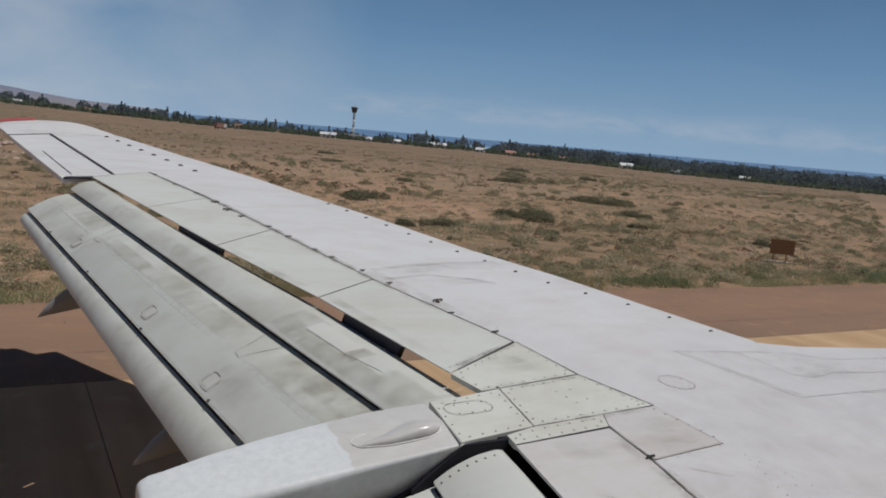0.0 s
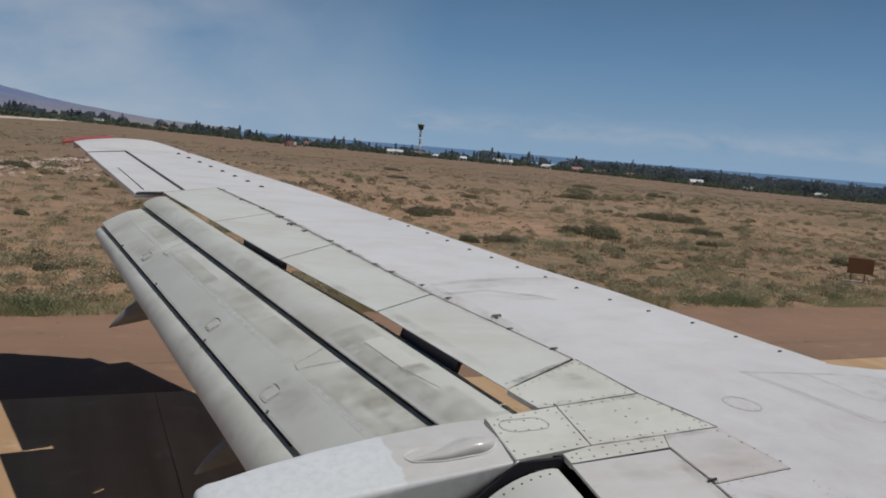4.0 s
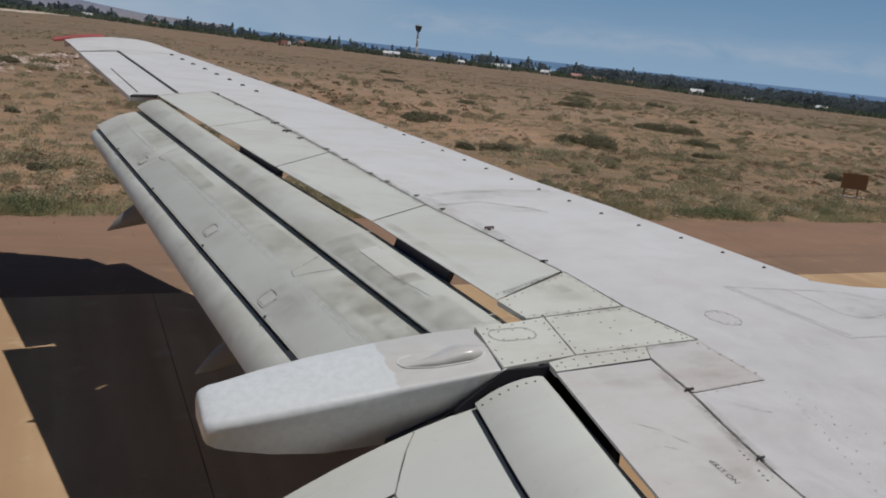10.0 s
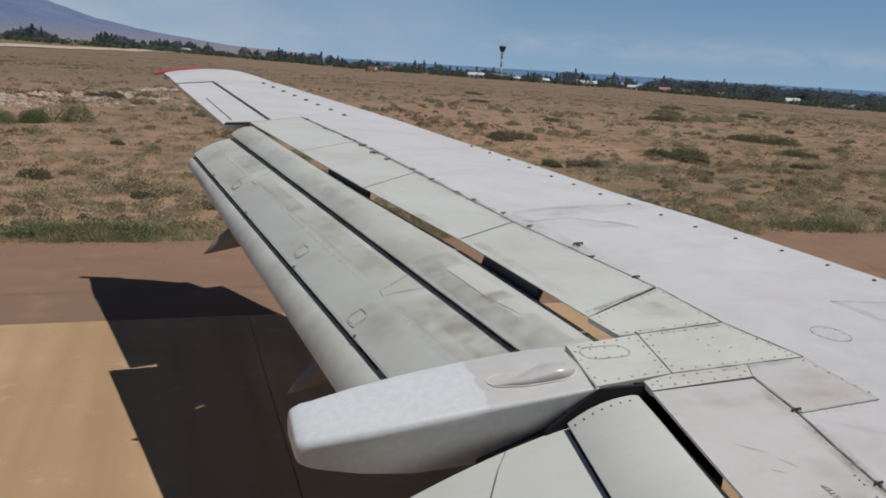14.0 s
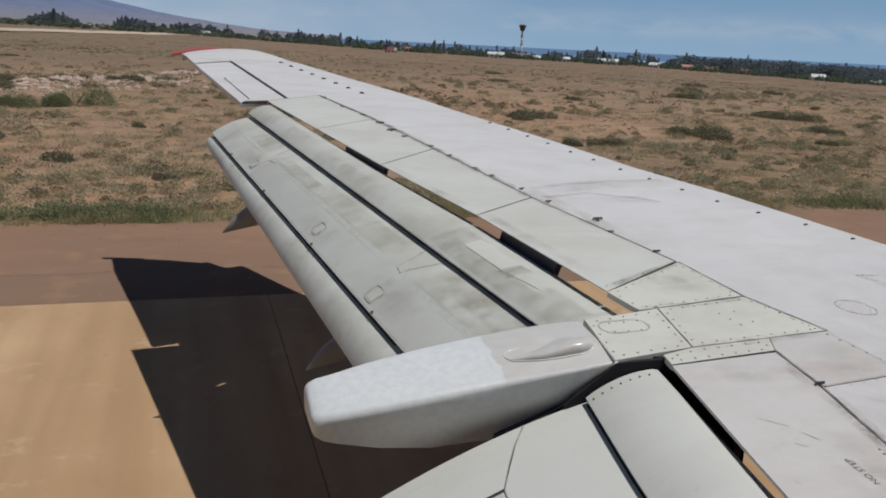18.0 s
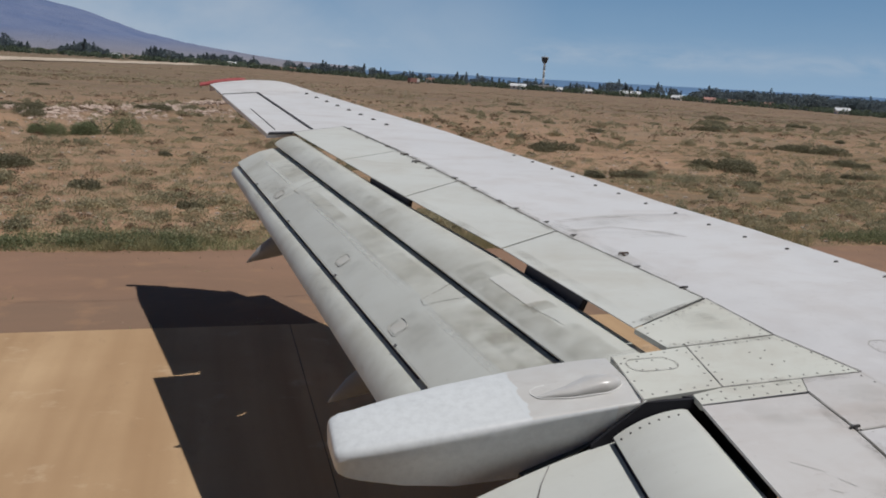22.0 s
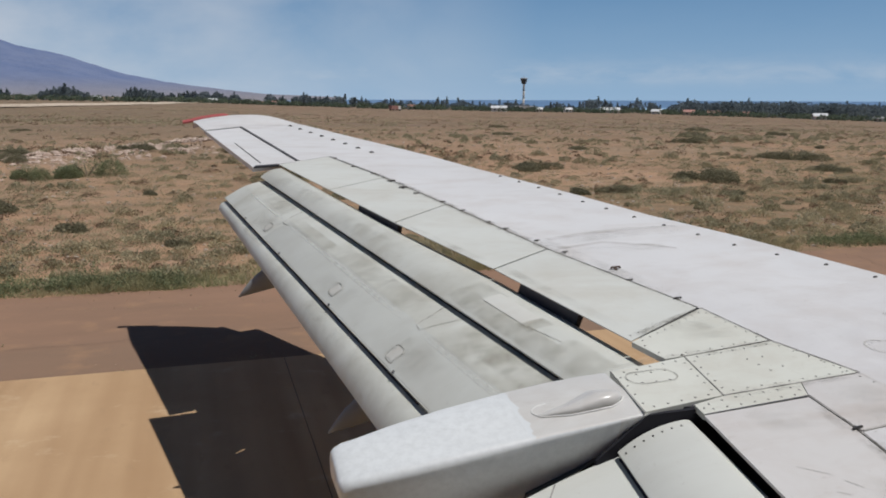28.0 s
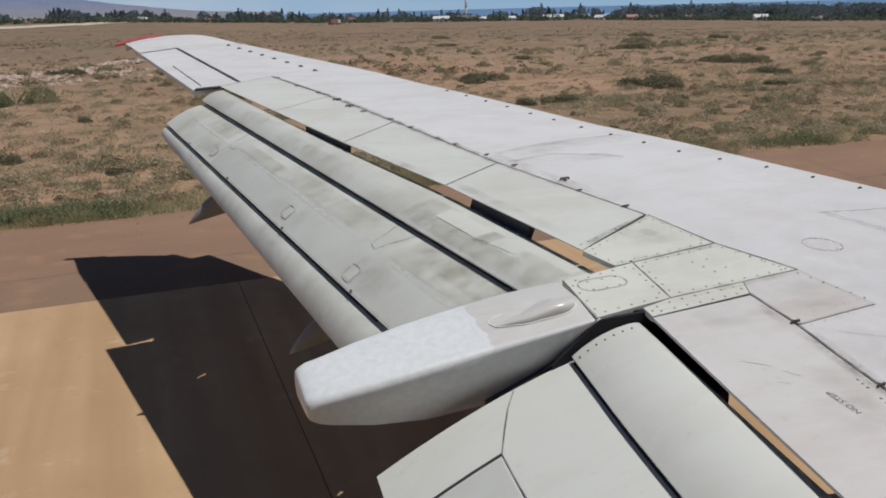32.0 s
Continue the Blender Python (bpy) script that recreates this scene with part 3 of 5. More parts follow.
bump_bm = loft(rings)
part("blister", bump_bm, M_FAIRING, fairing_front, "glossy blister on the fairing", True)

# pointed track fairings under the outboard flap, its shade put into their grey
for y, x_tip, z_tip in ((7.5, 0.335, 1.915), (5.05, 0.77, 1.55)):
    rings = []
    for dx, dz, r in ((0, 0, 0.008), (0.05, 0.04, 0.035), (0.12, 0.09, 0.07), (0.33, 0.20, 0.135), (0.70, 0.31, 0.18), (1.1, 0.38, 0.17)):
        cx, cz = x_tip + dx, z_tip + dz
        rings.append([(cx, y + r * 0.6 * math.cos(a), cz + r * math.sin(a)) for a in [k / 16 * 2 * math.pi for k in range(16)]])
    part("track_fairing", loft(rings), M_POD, wing, "pointed track fairing, flap shade put into its grey", True)

# ---------------------------------------------------------------- ground
def slope(az):
    """How steeply the land falls away in a direction (degrees from straight out, forward positive)."""
    return float(np.interp(az, (-40, -12, 0, 10, 20, 30, 45, 90), (-0.0020, -0.0030, 0.0002, 0.0065, 0.0105, 0.0122, 0.0190, 0.022)))


def land(x, y):
    d = math.hypot(x, y)
    az = math.degrees(math.atan2(x, max(y, 1e-3)))
    fall = slope(az) * max(0.0, d - 40) * min(1.0, max(0.0, (d - 40) / 120)) * min(1.0, max(0.0, (y - 16) / 100))
    swell = 0.0
    if y > 19:
        k = min(1.0, (y - 19) / 15)
        swell = k * (0.22 * noise.noise((x * 0.05, y * 0.05, 0.3)) + 0.10 * noise.noise((x * 0.17, y * 0.17, 1.3)) + 0.35 * min(1, d / 300) * noise.noise((x * 0.013, y * 0.013, 2.3)))
    f = min(1.0, max(0.0, (x + 15) / 15.5))              # low rubble bank
    off = (x + 15 - 15.5 * f) ** 2 + (0.45 * (y - 41 - 26 * f)) ** 2
    bank = 0.75 * math.exp(-off / 9.0) * (0.7 + 0.6 * noise.noise((x * 0.3, y * 0.2, 6.3)))
    return -fall + swell + bank - 0.03


verts, faces = [], []
ys = [-4800, -1500, -500, -200, -60, -20, 0, 8, 11.2, 12, 14, 15.6, 16.4, 17, 18, 19, 20, 21.5, 23, 25, 27, 29.5, 32, 35, 36.5, 38, 40, 42, 44, 46, 48, 51, 54, 57, 60, 64, 68, 72, 76, 81, 92, 105, 120, 140, 165, 195, 230, 275, 330, 400, 480, 580, 700, 850, 1050, 1300, 1700, 2300, 3200, 4800]
us = np.tan(np.radians(np.concatenate([(-89, -86, -80, -71), np.linspace(-62, -25, 16), np.linspace(-24, 4, 44), np.linspace(5, 72, 62), (80, 86, 89)])))
for y in ys:
    for u in us:
        x = max(-4800, min(4800, u * max(abs(y), 30)))
        verts.append((x, y, land(x, y) if y > 16 else -0.03))
n = len(us)
for i in range(len(ys) - 1):
    for j in range(n - 1):
        faces.append((i * n + j, i * n + j + 1, (i + 1) * n + j + 1, (i + 1) * n + j))

s = Shader("scrub_soil", 0.95, spec=0.1)
soil = s.mix(s.ramp(s.noise(0.35, 5, shift=4), 0.35, 0.68), (0.465, 0.308, 0.208), (0.39, 0.243, 0.160))
soil = s.mix(s.ramp(s.noise(0.06, 4, (1, 0.5, 1)), 0.42, 0.66), soil, (0.315, 0.240, 0.165))
soil = s.mix(s.ramp(s.noise(2.6, 6, rough=0.7), 0.50, 0.72, 0, 0.75), soil, (0.285, 0.215, 0.135))
soil = s.mix(s.ramp(s.noise(0.22, 7, (0.5, 1.3, 1), 0.68, shift=11), 0.52, 0.66, 0, 0.8), soil, (0.215, 0.145, 0.088))
soil = s.mix(s.ramp(s.noise(0.045, 6, (0.45, 1.5, 1), 0.66, shift=19), 0.47, 0.60, 0, 0.75), soil, (0.185, 0.14, 0.085))
soil = s.mix(s.ramp(s.noise(0.10, 5, (0.4, 1.6, 1), 0.6, shift=31), 0.56, 0.66, 0, 0.6), soil, (0.43, 0.285, 0.19))
soil = s.mix(s.ramp(s.noise(9, 4, shift=2), 0.66, 0.72, 0, 0.6), soil, (0.50, 0.40, 0.31))
soil = s.mix(s.ramp(s.noise(0.8, 6, (0.7, 1.2, 1), 0.7, shift=57), 0.48, 0.62, 0, 0.5), soil, (0.53, 0.325, 0.195))
meadow = s.math("MULTIPLY", s.ramp(s.axis("Y"), 70, 125, 0, 0.75), s.ramp(s.axis("X"), 35, -8))
meadow = s.math("MULTIPLY", meadow, s.ramp(s.noise(0.05, 5, (0.5, 1.2, 1), 0.65, shift=51), 0.32, 0.55, 0.35, 1.0))
soil = s.mix(meadow, soil, (0.245, 0.205, 0.120))
cover = s.math("MULTIPLY", s.ramp(s.axis("Y"), 30, 110, 0, 0.9), s.ramp(s.noise(0.09, 6, (0.35, 1.0, 1), 0.68, shift=71), 0.34, 0.58, 0.45, 1.0))
soil = s.mix(cover, soil, (0.170, 0.132, 0.097))
soil = s.mix(s.ramp(s.noise(5.5, 7, (0.7, 1.2, 1), 0.78, shift=41), 0.46, 0.62, 0, 0.55), soil, (0.285, 0.175, 0.108))
soil = s.mix(s.ramp(s.noise(15, 5, rough=0.7, shift=43), 0.58, 0.66, 0, 0.65), soil, (0.56, 0.43, 0.32))
M_SOIL = s.done(soil, None, s.noise(3.0, 8, rough=0.7), 0.7, 0.10)
ground = new("ground", mesh_of("ground", verts, faces, M_SOIL, True))
tagged(ground, "dry tan steppe soil with grass and scrub patches", "ground", kind="structure")

# taxiway of pale concrete with joints, and its shoulder of worn brown asphalt
s = Shader("taxiway_concrete", 0.85, spec=0.25)
band = s.ramp(s.noise(0.9, 3, (1.5, 0.08, 1), turn=0.05), 0.36, 0.66)
c = s.mix(band, (0.56, 0.385, 0.225), (0.42, 0.270, 0.150))
c = s.mix(s.ramp(s.noise(0.5, 5, shift=6), 0.42, 0.70, 0, 0.6), c, (0.38, 0.235, 0.125))
c = s.mix(s.ramp(s.noise(1.3, 7, (1, 1.4, 1), 0.72, shift=16), 0.58, 0.68, 0, 0.45), c, (0.62, 0.47, 0.315))
c = s.mix(s.ramp(s.noise(2.2, 6, (1.8, 0.7, 1), 0.68, shift=23), 0.60, 0.70, 0, 0.35), c, (0.36, 0.235, 0.135))
c = s.mix(s.ramp(s.noise(40, 2), 0.6, 0.75, 0, 0.25), c, (0.30, 0.22, 0.15))
M_CONCRETE = s.done(c, None, s.noise(60, 3), 0.25, 0.004)
s = Shader("shoulder_asphalt", 0.9, spec=0.2)
c = s.mix(s.ramp(s.noise(0.55, 6, (0.35, 1, 1), 0.6, shift=3), 0.38, 0.66), (0.310, 0.188, 0.125), (0.255, 0.160, 0.108))
c = s.mix(s.ramp(s.axis("Y"), 12.6, 13.6, 0.40, 0.0), c, (0.20, 0.145, 0.105))
c = s.mix(s.ramp(s.noise(1.7, 6, shift=8), 0.55, 0.72, 0, 0.5), c, (0.38, 0.23, 0.135))
c = s.mix(s.ramp(s.noise(55, 2), 0.6, 0.72, 0, 0.35), c, (0.13, 0.10, 0.08))
M_ASPHALT = s.done(c, None, s.noise(45, 4), 0.4, 0.006)
M_JOINT = Shader("joint_tar", 0.8).done((0.19, 0.135, 0.09))


def slab(x0, x1, y0, y1, top, thick=0.08, bevel=0.006):
    bm = bmesh.new()
    bmesh.ops.create_cube(bm, size=1.0, matrix=Matrix.Translation(((x0 + x1) / 2, (y0 + y1) / 2, top - thick / 2)) @ Matrix.Diagonal((x1 - x0, y1 - y0, thick, 1)))
    up = [e for e in bm.edges if all(v.co.z > top - 1e-4 for v in e.verts)]
    bmesh.ops.bevel(bm, geom=up, offset=bevel, segments=1, affect="EDGES")
    return bm


taxiway = thing("taxiway", "pale sandy concrete taxiway cast in slabs", "pavement", kind="structure")
EDGE = 11.55
for ix in range(-9, 15):
    for ya, yb in ((-14.9, -11.2), (-11.2, -3.7), (-3.7, 3.8), (3.8, EDGE)):
        x0 = -6.4 + ix * 7.5
        part("slab", slab(x0 + 0.005, x0 + 7.495, ya + 0.005, yb - 0.005, 0.0), M_CONCRETE, taxiway)
bm = slab(-73.9, 106.1, -14.9, EDGE, -0.012, 0.01, 0)
part("joint_filler", bm, M_JOINT, taxiway, "dark tar in the joints")

shoulder_v, shoulder_f = [], []
k = 700
for i in range(k + 1):
    x = -73.9 + 180 * i / k
    far = 16.5 + 0.14 * noise.noise((x * 0.9, 0, 0)) + 0.10 * noise.noise((x * 3.1, 4, 0))
    near = EDGE + 0.02 + 0.05 * noise.noise((x * 2.3, 9, 0))
    for j, y in enumerate((near, near + 0.02, 13.0, 14.5, far - 0.04, far)):
        z = -0.02 if j in (0, 5) else -0.006 + 0.006 * noise.noise((x, y, 0))
        shoulder_v.append((x, y, z))
for i in range(k):
    for j in range(5):
        a = i * 6 + j
        shoulder_f.append((a, a + 6, a + 7, a + 1))
shoulder = new("shoulder", mesh_of("shoulder", shoulder_v, shoulder_f, M_ASPHALT, True))
tagged(shoulder, "worn brown asphalt shoulder with ragged edges", "pavement", kind="structure")

# lake and mountains
s = Shader("lake_water", 0.5, spec=0.3)
M_LAKE = s.done(s.mix(s.noise(0.004, 4, (0.3, 3, 1)), (0.105, 0.195, 0.335), (0.14, 0.24, 0.395)))
verts, faces = [], []
for i, d in enumerate((1150, 1600, 2200, 3000, 4000, 4850)):
    for j in range(41):
        a = radians(2 + j * 1.9)
        verts.append((d * math.sin(a), d * math.cos(a), -9.0))
for i in range(5):
    for j in range(40):
        a = i * 41 + j
        faces.append((a, a + 1, a + 42, a + 41))
lake = new("water", mesh_of("water", verts, faces, M_LAKE, True))
tagged(lake, "deep blue lake along the horizon", "lake", kind="structure")

# the blue of the distance haze is put into the ridge colour
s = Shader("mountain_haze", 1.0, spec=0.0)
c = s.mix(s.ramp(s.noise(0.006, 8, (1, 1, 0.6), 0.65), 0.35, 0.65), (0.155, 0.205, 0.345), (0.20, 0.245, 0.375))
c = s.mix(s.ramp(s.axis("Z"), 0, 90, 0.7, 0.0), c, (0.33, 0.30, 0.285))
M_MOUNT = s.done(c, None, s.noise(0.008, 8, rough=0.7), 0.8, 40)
verts, faces = [], []
na = 150
for i in range(na + 1):
    az = -58 + 68 * i / na
    top = float(np.interp(az, (-58, -40, -25, -18, -12, -8, -5, -2, 1.5, 5, 10), (9.5, 8.8, 7.2, 5.6, 4.1, 3.0, 1.95, 1.15, 0.6, 0.22, 0.0)))
    crest = 0.86 * top * (1 + 0.10 * noise.noise((az * 0.35, 1, 0)) + 0.05 * noise.noise((az * 1.3, 2, 0)))
    for j in range(15):
        f = j / 14
        d = 2900 + 1600 * f
        el = crest * f ** 1.15 * (1 + 0.12 * (1 - f) * noise.noise((az * 0.6, f * 4, 5)))
        z = 3.75 + d * math.tan(radians(el)) - 22 * (1 - f)
        a = radians(az)
        verts.append((d * math.sin(a), d * math.cos(a), z))
for i in range(na):
    for j in range(14):
        a = i * 15 + j
        faces.append((a, a + 15, a + 16, a + 1))
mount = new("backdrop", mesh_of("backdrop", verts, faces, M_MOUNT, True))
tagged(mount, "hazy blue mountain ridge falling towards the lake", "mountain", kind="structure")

# ---------------------------------------------------------------- wing details
def dots(points, r=0.0065, high=0.0016, lift=0.004):
    """Flat round fastener heads on the upper skin."""
    vs, fs = [], []
    for x, y in points:
        k0 = len(vs)
        z = wing_z(y) + lift
        for hgt, q in ((0.0, r), (high, r * 0.75)):
            for i in range(6):
                a = i * math.pi / 3
                vs.append((x + q * math.cos(a), y + q * math.sin(a), z + hgt))
        for i in range(6):
            j = (i + 1) % 6
            fs.append((k0 + i, k0 + j, k0 + 6 + j, k0 + 6 + i))
        fs.append(tuple(range(k0 + 6, k0 + 12)))
    return vs, fs


def row(a, b, step):
    a, b = Vector(a), Vector(b)
    n_ = max(1, round((b - a).length / step))
    return [tuple(a + (b - a) * ((i + 0.5) / n_)) for i in range(n_)]


rng = random.Random(4)
points = []
for name, outline in PANELS.items():
    if name == "corner_panel":
        continue
    inset = shrink(outline, 0.032)
    for i in range(len(inset)):
        points += row(inset[i], inset[(i + 1) % len(inset)], 0.085)
points += row((2.83, 3.34), (2.78, 3.56), 0.07) + row((2.93, 3.34), (2.88, 3.6), 0.11)
points += row((2.665, 2.275), (2.625, 2.06), 0.03)[0:3] + row((2.655, 2.20), (2.62, 2.04), 0.03)[-3:]
points += row((2.30, 3.94), (2.96, 4.24), 0.075)
points += row((3.09, 3.74), (3.34, 2.82), 0.075)
points += [(x + rng.uniform(-0.004, 0.004), y + rng.uniform(-0.004, 0.004)) for x, y in row((2.06, 3.485), (2.32, 3.5), 0.09) + row((2.04, 3.385), (2.28, 3.40), 0.08)]

vs, fs = dots(points)
faint = row((3.36, 2.69), (3.06, 1.86), 0.062) + row((3.35, 2.62), (3.58, 1.80), 0.085) + row((3.42, 2.50), (3.20, 2.0), 0.10)
faint += row((4.60, 3.86), (4.92, 3.80), 0.09) + row((4.86, 3.36), (5.8, 3.50), 0.11) + row((4.15, 3.92), (4.6, 3.84), 0.13)
faint += row((2.76, 2.70), (2.66, 2.0), 0.05) + row((2.83, 2.80), (3.30, 2.85), 0.05) + row((2.82, 2.71), (3.33, 2.78), 0.09)
faint += row((3.10, 3.80), (2.72, 5.2), 0.07) + row((3.05, 4.45), (2.66, 5.75), 0.16)
faint += [(3.69 + 0.085 * math.cos(a - 0.6), 3.50 + 0.075 * math.sin(a - 0.6)) for a in [i * math.pi / 5 for i in range(10)]]
rivets = child("rivets", mesh_of("rivets", vs, fs, M_RIVET), wing, "rows of dark rivet heads")
rivets["kind"] = "stuff"


def unwrapped(bm_, share):
    """Keeps for each corner its share of the length and of the width."""
    layer = bm_.loops.layers.uv.new("share")
    for f in bm_.faces:
        for lp in f.loops:
            lp[layer].uv = share[lp.vert]
    return bm_


def strip(points_, width, lift=0.0045, closed=False):
    """A thin raised line along points of the plan."""
    pts = [Vector(p) for p in points_]
    if closed:
        pts.append(pts[0])
    bm_ = bmesh.new()
    prev, share = None, {}
    for i, p in enumerate(pts):
        t = (pts[min(i + 1, len(pts) - 1)] - pts[max(i - 1, 0)]).normalized()
        m = Vector((-t.y, t.x)) * width / 2
        pair = [bm_.verts.new((q.x, q.y, wing_z(q.y) + lift)) for q in (p + m, p - m)]
        share[pair[0]], share[pair[1]] = (i / (len(pts) - 1), 0.0), (i / (len(pts) - 1), 1.0)
        if prev:
            bm_.faces.new((prev[0], prev[1], pair[1], pair[0]))
        prev = pair
    return unwrapped(bm_, share)


def oval(cx, cy, a, b, turn, n_=20):
    return [(cx + a * math.cos(t) * math.cos(turn) - b * math.sin(t) * math.sin(turn), cy + a * math.cos(t) * math.sin(turn) + b * math.sin(t) * math.cos(turn))
            for t in [i / n_ * 2 * math.pi for i in range(n_)]]


def capsule(a, b, r, n_=9):
    """A long oval round the line from a to b."""
    t = math.atan2(b[1] - a[1], b[0] - a[0])
    out = [(b[0] + r * math.cos(t + q), b[1] + r * math.sin(t + q)) for q in [(-0.5 + i / n_) * math.pi for i in range(n_ + 1)]]
    return out + [(a[0] + r * math.cos(t + q), a[1] + r * math.sin(t + q)) for q in [(0.5 + i / n_) * math.pi for i in range(n_ + 1)]]


s = Shader("faint_seam", 0.8)
M_FAINT = s.done(s.mix(s.ramp(s.noise(16, 4), 0.38, 0.62), (0.29, 0.275, 0.24), (0.57, 0.565, 0.535)))
s = Shader("faded_seam", 0.8)
M_SEAM = s.done(s.mix(s.ramp(s.noise(7, 4), 0.4, 0.6), (0.10, 0.095, 0.09), (0.34, 0.33, 0.32)))
fv, ff = dots([(x + rng.uniform(-0.006, 0.006), y + rng.uniform(-0.006, 0.006)) for x, y in faint], 0.0042, 0.0008)
child("flush_rivets", mesh_of("flush_rivets", fv, ff, M_FAINT), wing, "faint flush rivets")["kind"] = "stuff"
part("fuel_cap_ring", strip(oval(3.69, 3.50, 0.112, 0.098, -0.6), 0.005, closed=True), M_FAINT, wing, "oval access ring")
part("access_ring", strip(capsule((2.09, 3.437), (2.24, 3.446), 0.065), 0.005, 0.0085, True), M_FAINT, wing, "oval access ring")
for pts in ([(4.10, 3.95), (4.20, 3.66), (4.39, 3.14)], [(4.14, 3.96), (4.24, 3.66), (4.43, 3.17)], [(4.39, 3.14), (4.8, 3.13), (5.21, 3.11), (6.2, 3.05)],
            [(4.59, 3.87), (4.66, 3.66), (4.68, 3.46), (4.80, 3.38), (5.10, 3.42), (5.45, 3.36), (6.2, 3.3)], [(4.95, 3.11), (5.2, 3.08), (6.0, 2.98)],
            [(4.10, 3.95), (4.59, 3.87), (4.93, 3.81)], [(5.0, 3.8), (5.3, 3.62), (5.9, 3.55)]):
    part("panel_seam", strip(pts, 0.0045), M_FAINT, wing)
part("panel_lip", strip([(2.815, 2.742), (3.32, 2.79), (3.27, 3.24)], 0.018, 0.0048), M_GREY, wing, "painted lip of the grey panel")
part("panel_seam", strip([(2.82, 2.74), (3.32, 2.79)], 0.005, 0.0058), M_FAINT, wing)
part("panel_seam", strip([(2.19, 3.026), (2.81, 3.082)], 0.010, 0.0056), M_SEAL, wing)
part("panel_seam", strip(HINGE, 0.012, 0.0056), M_SEAM, wing, "black seam along the spoiler hinges")
part("panel_seam", strip([(1.55, 9.84), (0.91, 9.38)], 0.012, 0.0052), M_SEAM, wing)
part("panel_seam", strip([(3.0, 4.27), (3.09, 3.72), (3.27, 3.25)], 0.013, 0.0062), M_SEAM, wing)
part("panel_seam", strip([(2.815, 3.09), (2.795, 2.74), (2.755, 2.50), (2.70, 2.08), (2.66, 1.2)], 0.011, 0.0056), M_SEAM, wing)
for pts in ([(1.985, 3.54), (1.935, 3.11)], [(2.47, 3.63), (2.40, 3.18)], [(2.47, 3.63), (3.09, 3.72)], [(2.40, 3.178), (3.27, 3.248)]):
    part("panel_seam", strip(pts, 0.0075, 0.0062), M_SEAM, wing)
part("panel_seam", strip([(0.15, 12.10), (0.66, 12.44)], 0.016, 0.0045), M_SEAM, wing)
# old tape and soot arcs that run back from the leading edge
s = Shader("soot_film", 0.7)
M_SOOT = s.done(s.mix(s.ramp(s.noise(4, 5, (1, 6, 1)), 0.4, 0.65), (0.48, 0.465, 0.455), (0.66, 0.655, 0.66)))
for pts, w_ in (([(2.69, 5.93), (3.0, 6.02), (3.5, 6.13), (4.0, 6.14)], 0.06), ([(2.72, 5.68), (3.1, 5.78), (3.55, 5.60)], 0.05), ([(3.5, 5.60), (3.62, 5.52)], 0.03)):
    part("soot_arc", strip(pts, w_, 0.0012), M_SOOT, wing, "thin sooty arc on the skin")


# grime that has gathered along the seams, thin and ragged
def grime(name, colour, low, high, scale, stretch=(1, 1, 1), most=0.6, rim=0.22):
    s_ = Shader(name, 0.75)
    uv = s_.t.nodes.new("ShaderNodeUVMap")
    uv.uv_map = "share"
    sep = s_.t.nodes.new("ShaderNodeSeparateXYZ")
    s_.t.links.new(uv.outputs["UV"], sep.inputs["Vector"])
    edge = most
    for k_ in ("X", "Y"):                                # thins out towards the rims of the stain
        side = s_.math("MULTIPLY", sep.outputs[k_], s_.math("SUBTRACT", 1.0, sep.outputs[k_]))
        edge = s_.math("MULTIPLY", s_.ramp(side, 0.0, rim), edge)
    a_ = s_.math("MULTIPLY", s_.ramp(s_.noise(scale, 7, stretch, 0.66), low, high), s_.ramp(s_.noise(scale * 5, 4), 0.3, 0.65, 0.35, 1.0))
    s_.put(s_.math("MULTIPLY", a_, edge), s_.b.inputs["Alpha"])
    return s_.done(colour)


M_GRIME = grime("seam_grime", (0.20, 0.18, 0.15), 0.38, 0.72, 5.0, (1, 1, 1), 0.8)
M_FILM = grime("thin_soot", (0.30, 0.275, 0.225), 0.40, 0.80, 2.2, (0.8, 1.3, 1), 0.45)
for pts, w_, mat in ((HINGE, 0.12, M_GRIME), ([(2.45, 6.6), (2.72, 5.6), (2.98, 4.5)], 0.14, M_FILM), ([(2.30, 3.92), (2.99, 4.26)], 0.07, M_GRIME), ([(2.78, 3.05), (2.76, 2.6), (2.68, 2.0)], 0.12, M_GRIME),
                     ([(2.5, 3.63), (3.1, 3.70)], 0.08, M_GRIME), ([(2.0, 3.57), (2.47, 3.66), (2.6, 3.68)], 0.06, M_GRIME), ([(2.42, 3.17), (3.2, 3.23)], 0.08, M_GRIME), ([(2.9, 2.95), (3.25, 3.0)], 0.36, M_FILM),
                     ([(2.75, 5.85), (3.3, 6.0), (4.05, 6.02)], 0.30, M_FILM), ([(2.8, 5.55), (3.6, 5.6)], 0.22, M_FILM), ([(2.45, 3.95), (3.0, 3.97)], 0.34, M_FILM), ([(4.5, 3.5), (5.4, 3.55)], 0.5, M_FILM),
                     ([(2.35, 2.9), (2.68, 2.92)], 0.24, M_FILM), ([(2.3, 2.2), (2.66, 2.15)], 0.5, M_FILM), ([(2.04, 8.12), (1.97, 8.36)], 0.11, M_GRIME), ([(1.70, 9.3), (1.97, 8.4)], 0.07, M_GRIME),
                     ([(2.05, 5.35), (2.35, 4.0)], 0.12, M_FILM), ([(1.65, 6.6), (2.0, 5.4)], 0.10, M_FILM)):
    part("grime", strip(pts, w_, 0.0066), mat, wing, "ragged grey grime along a seam")


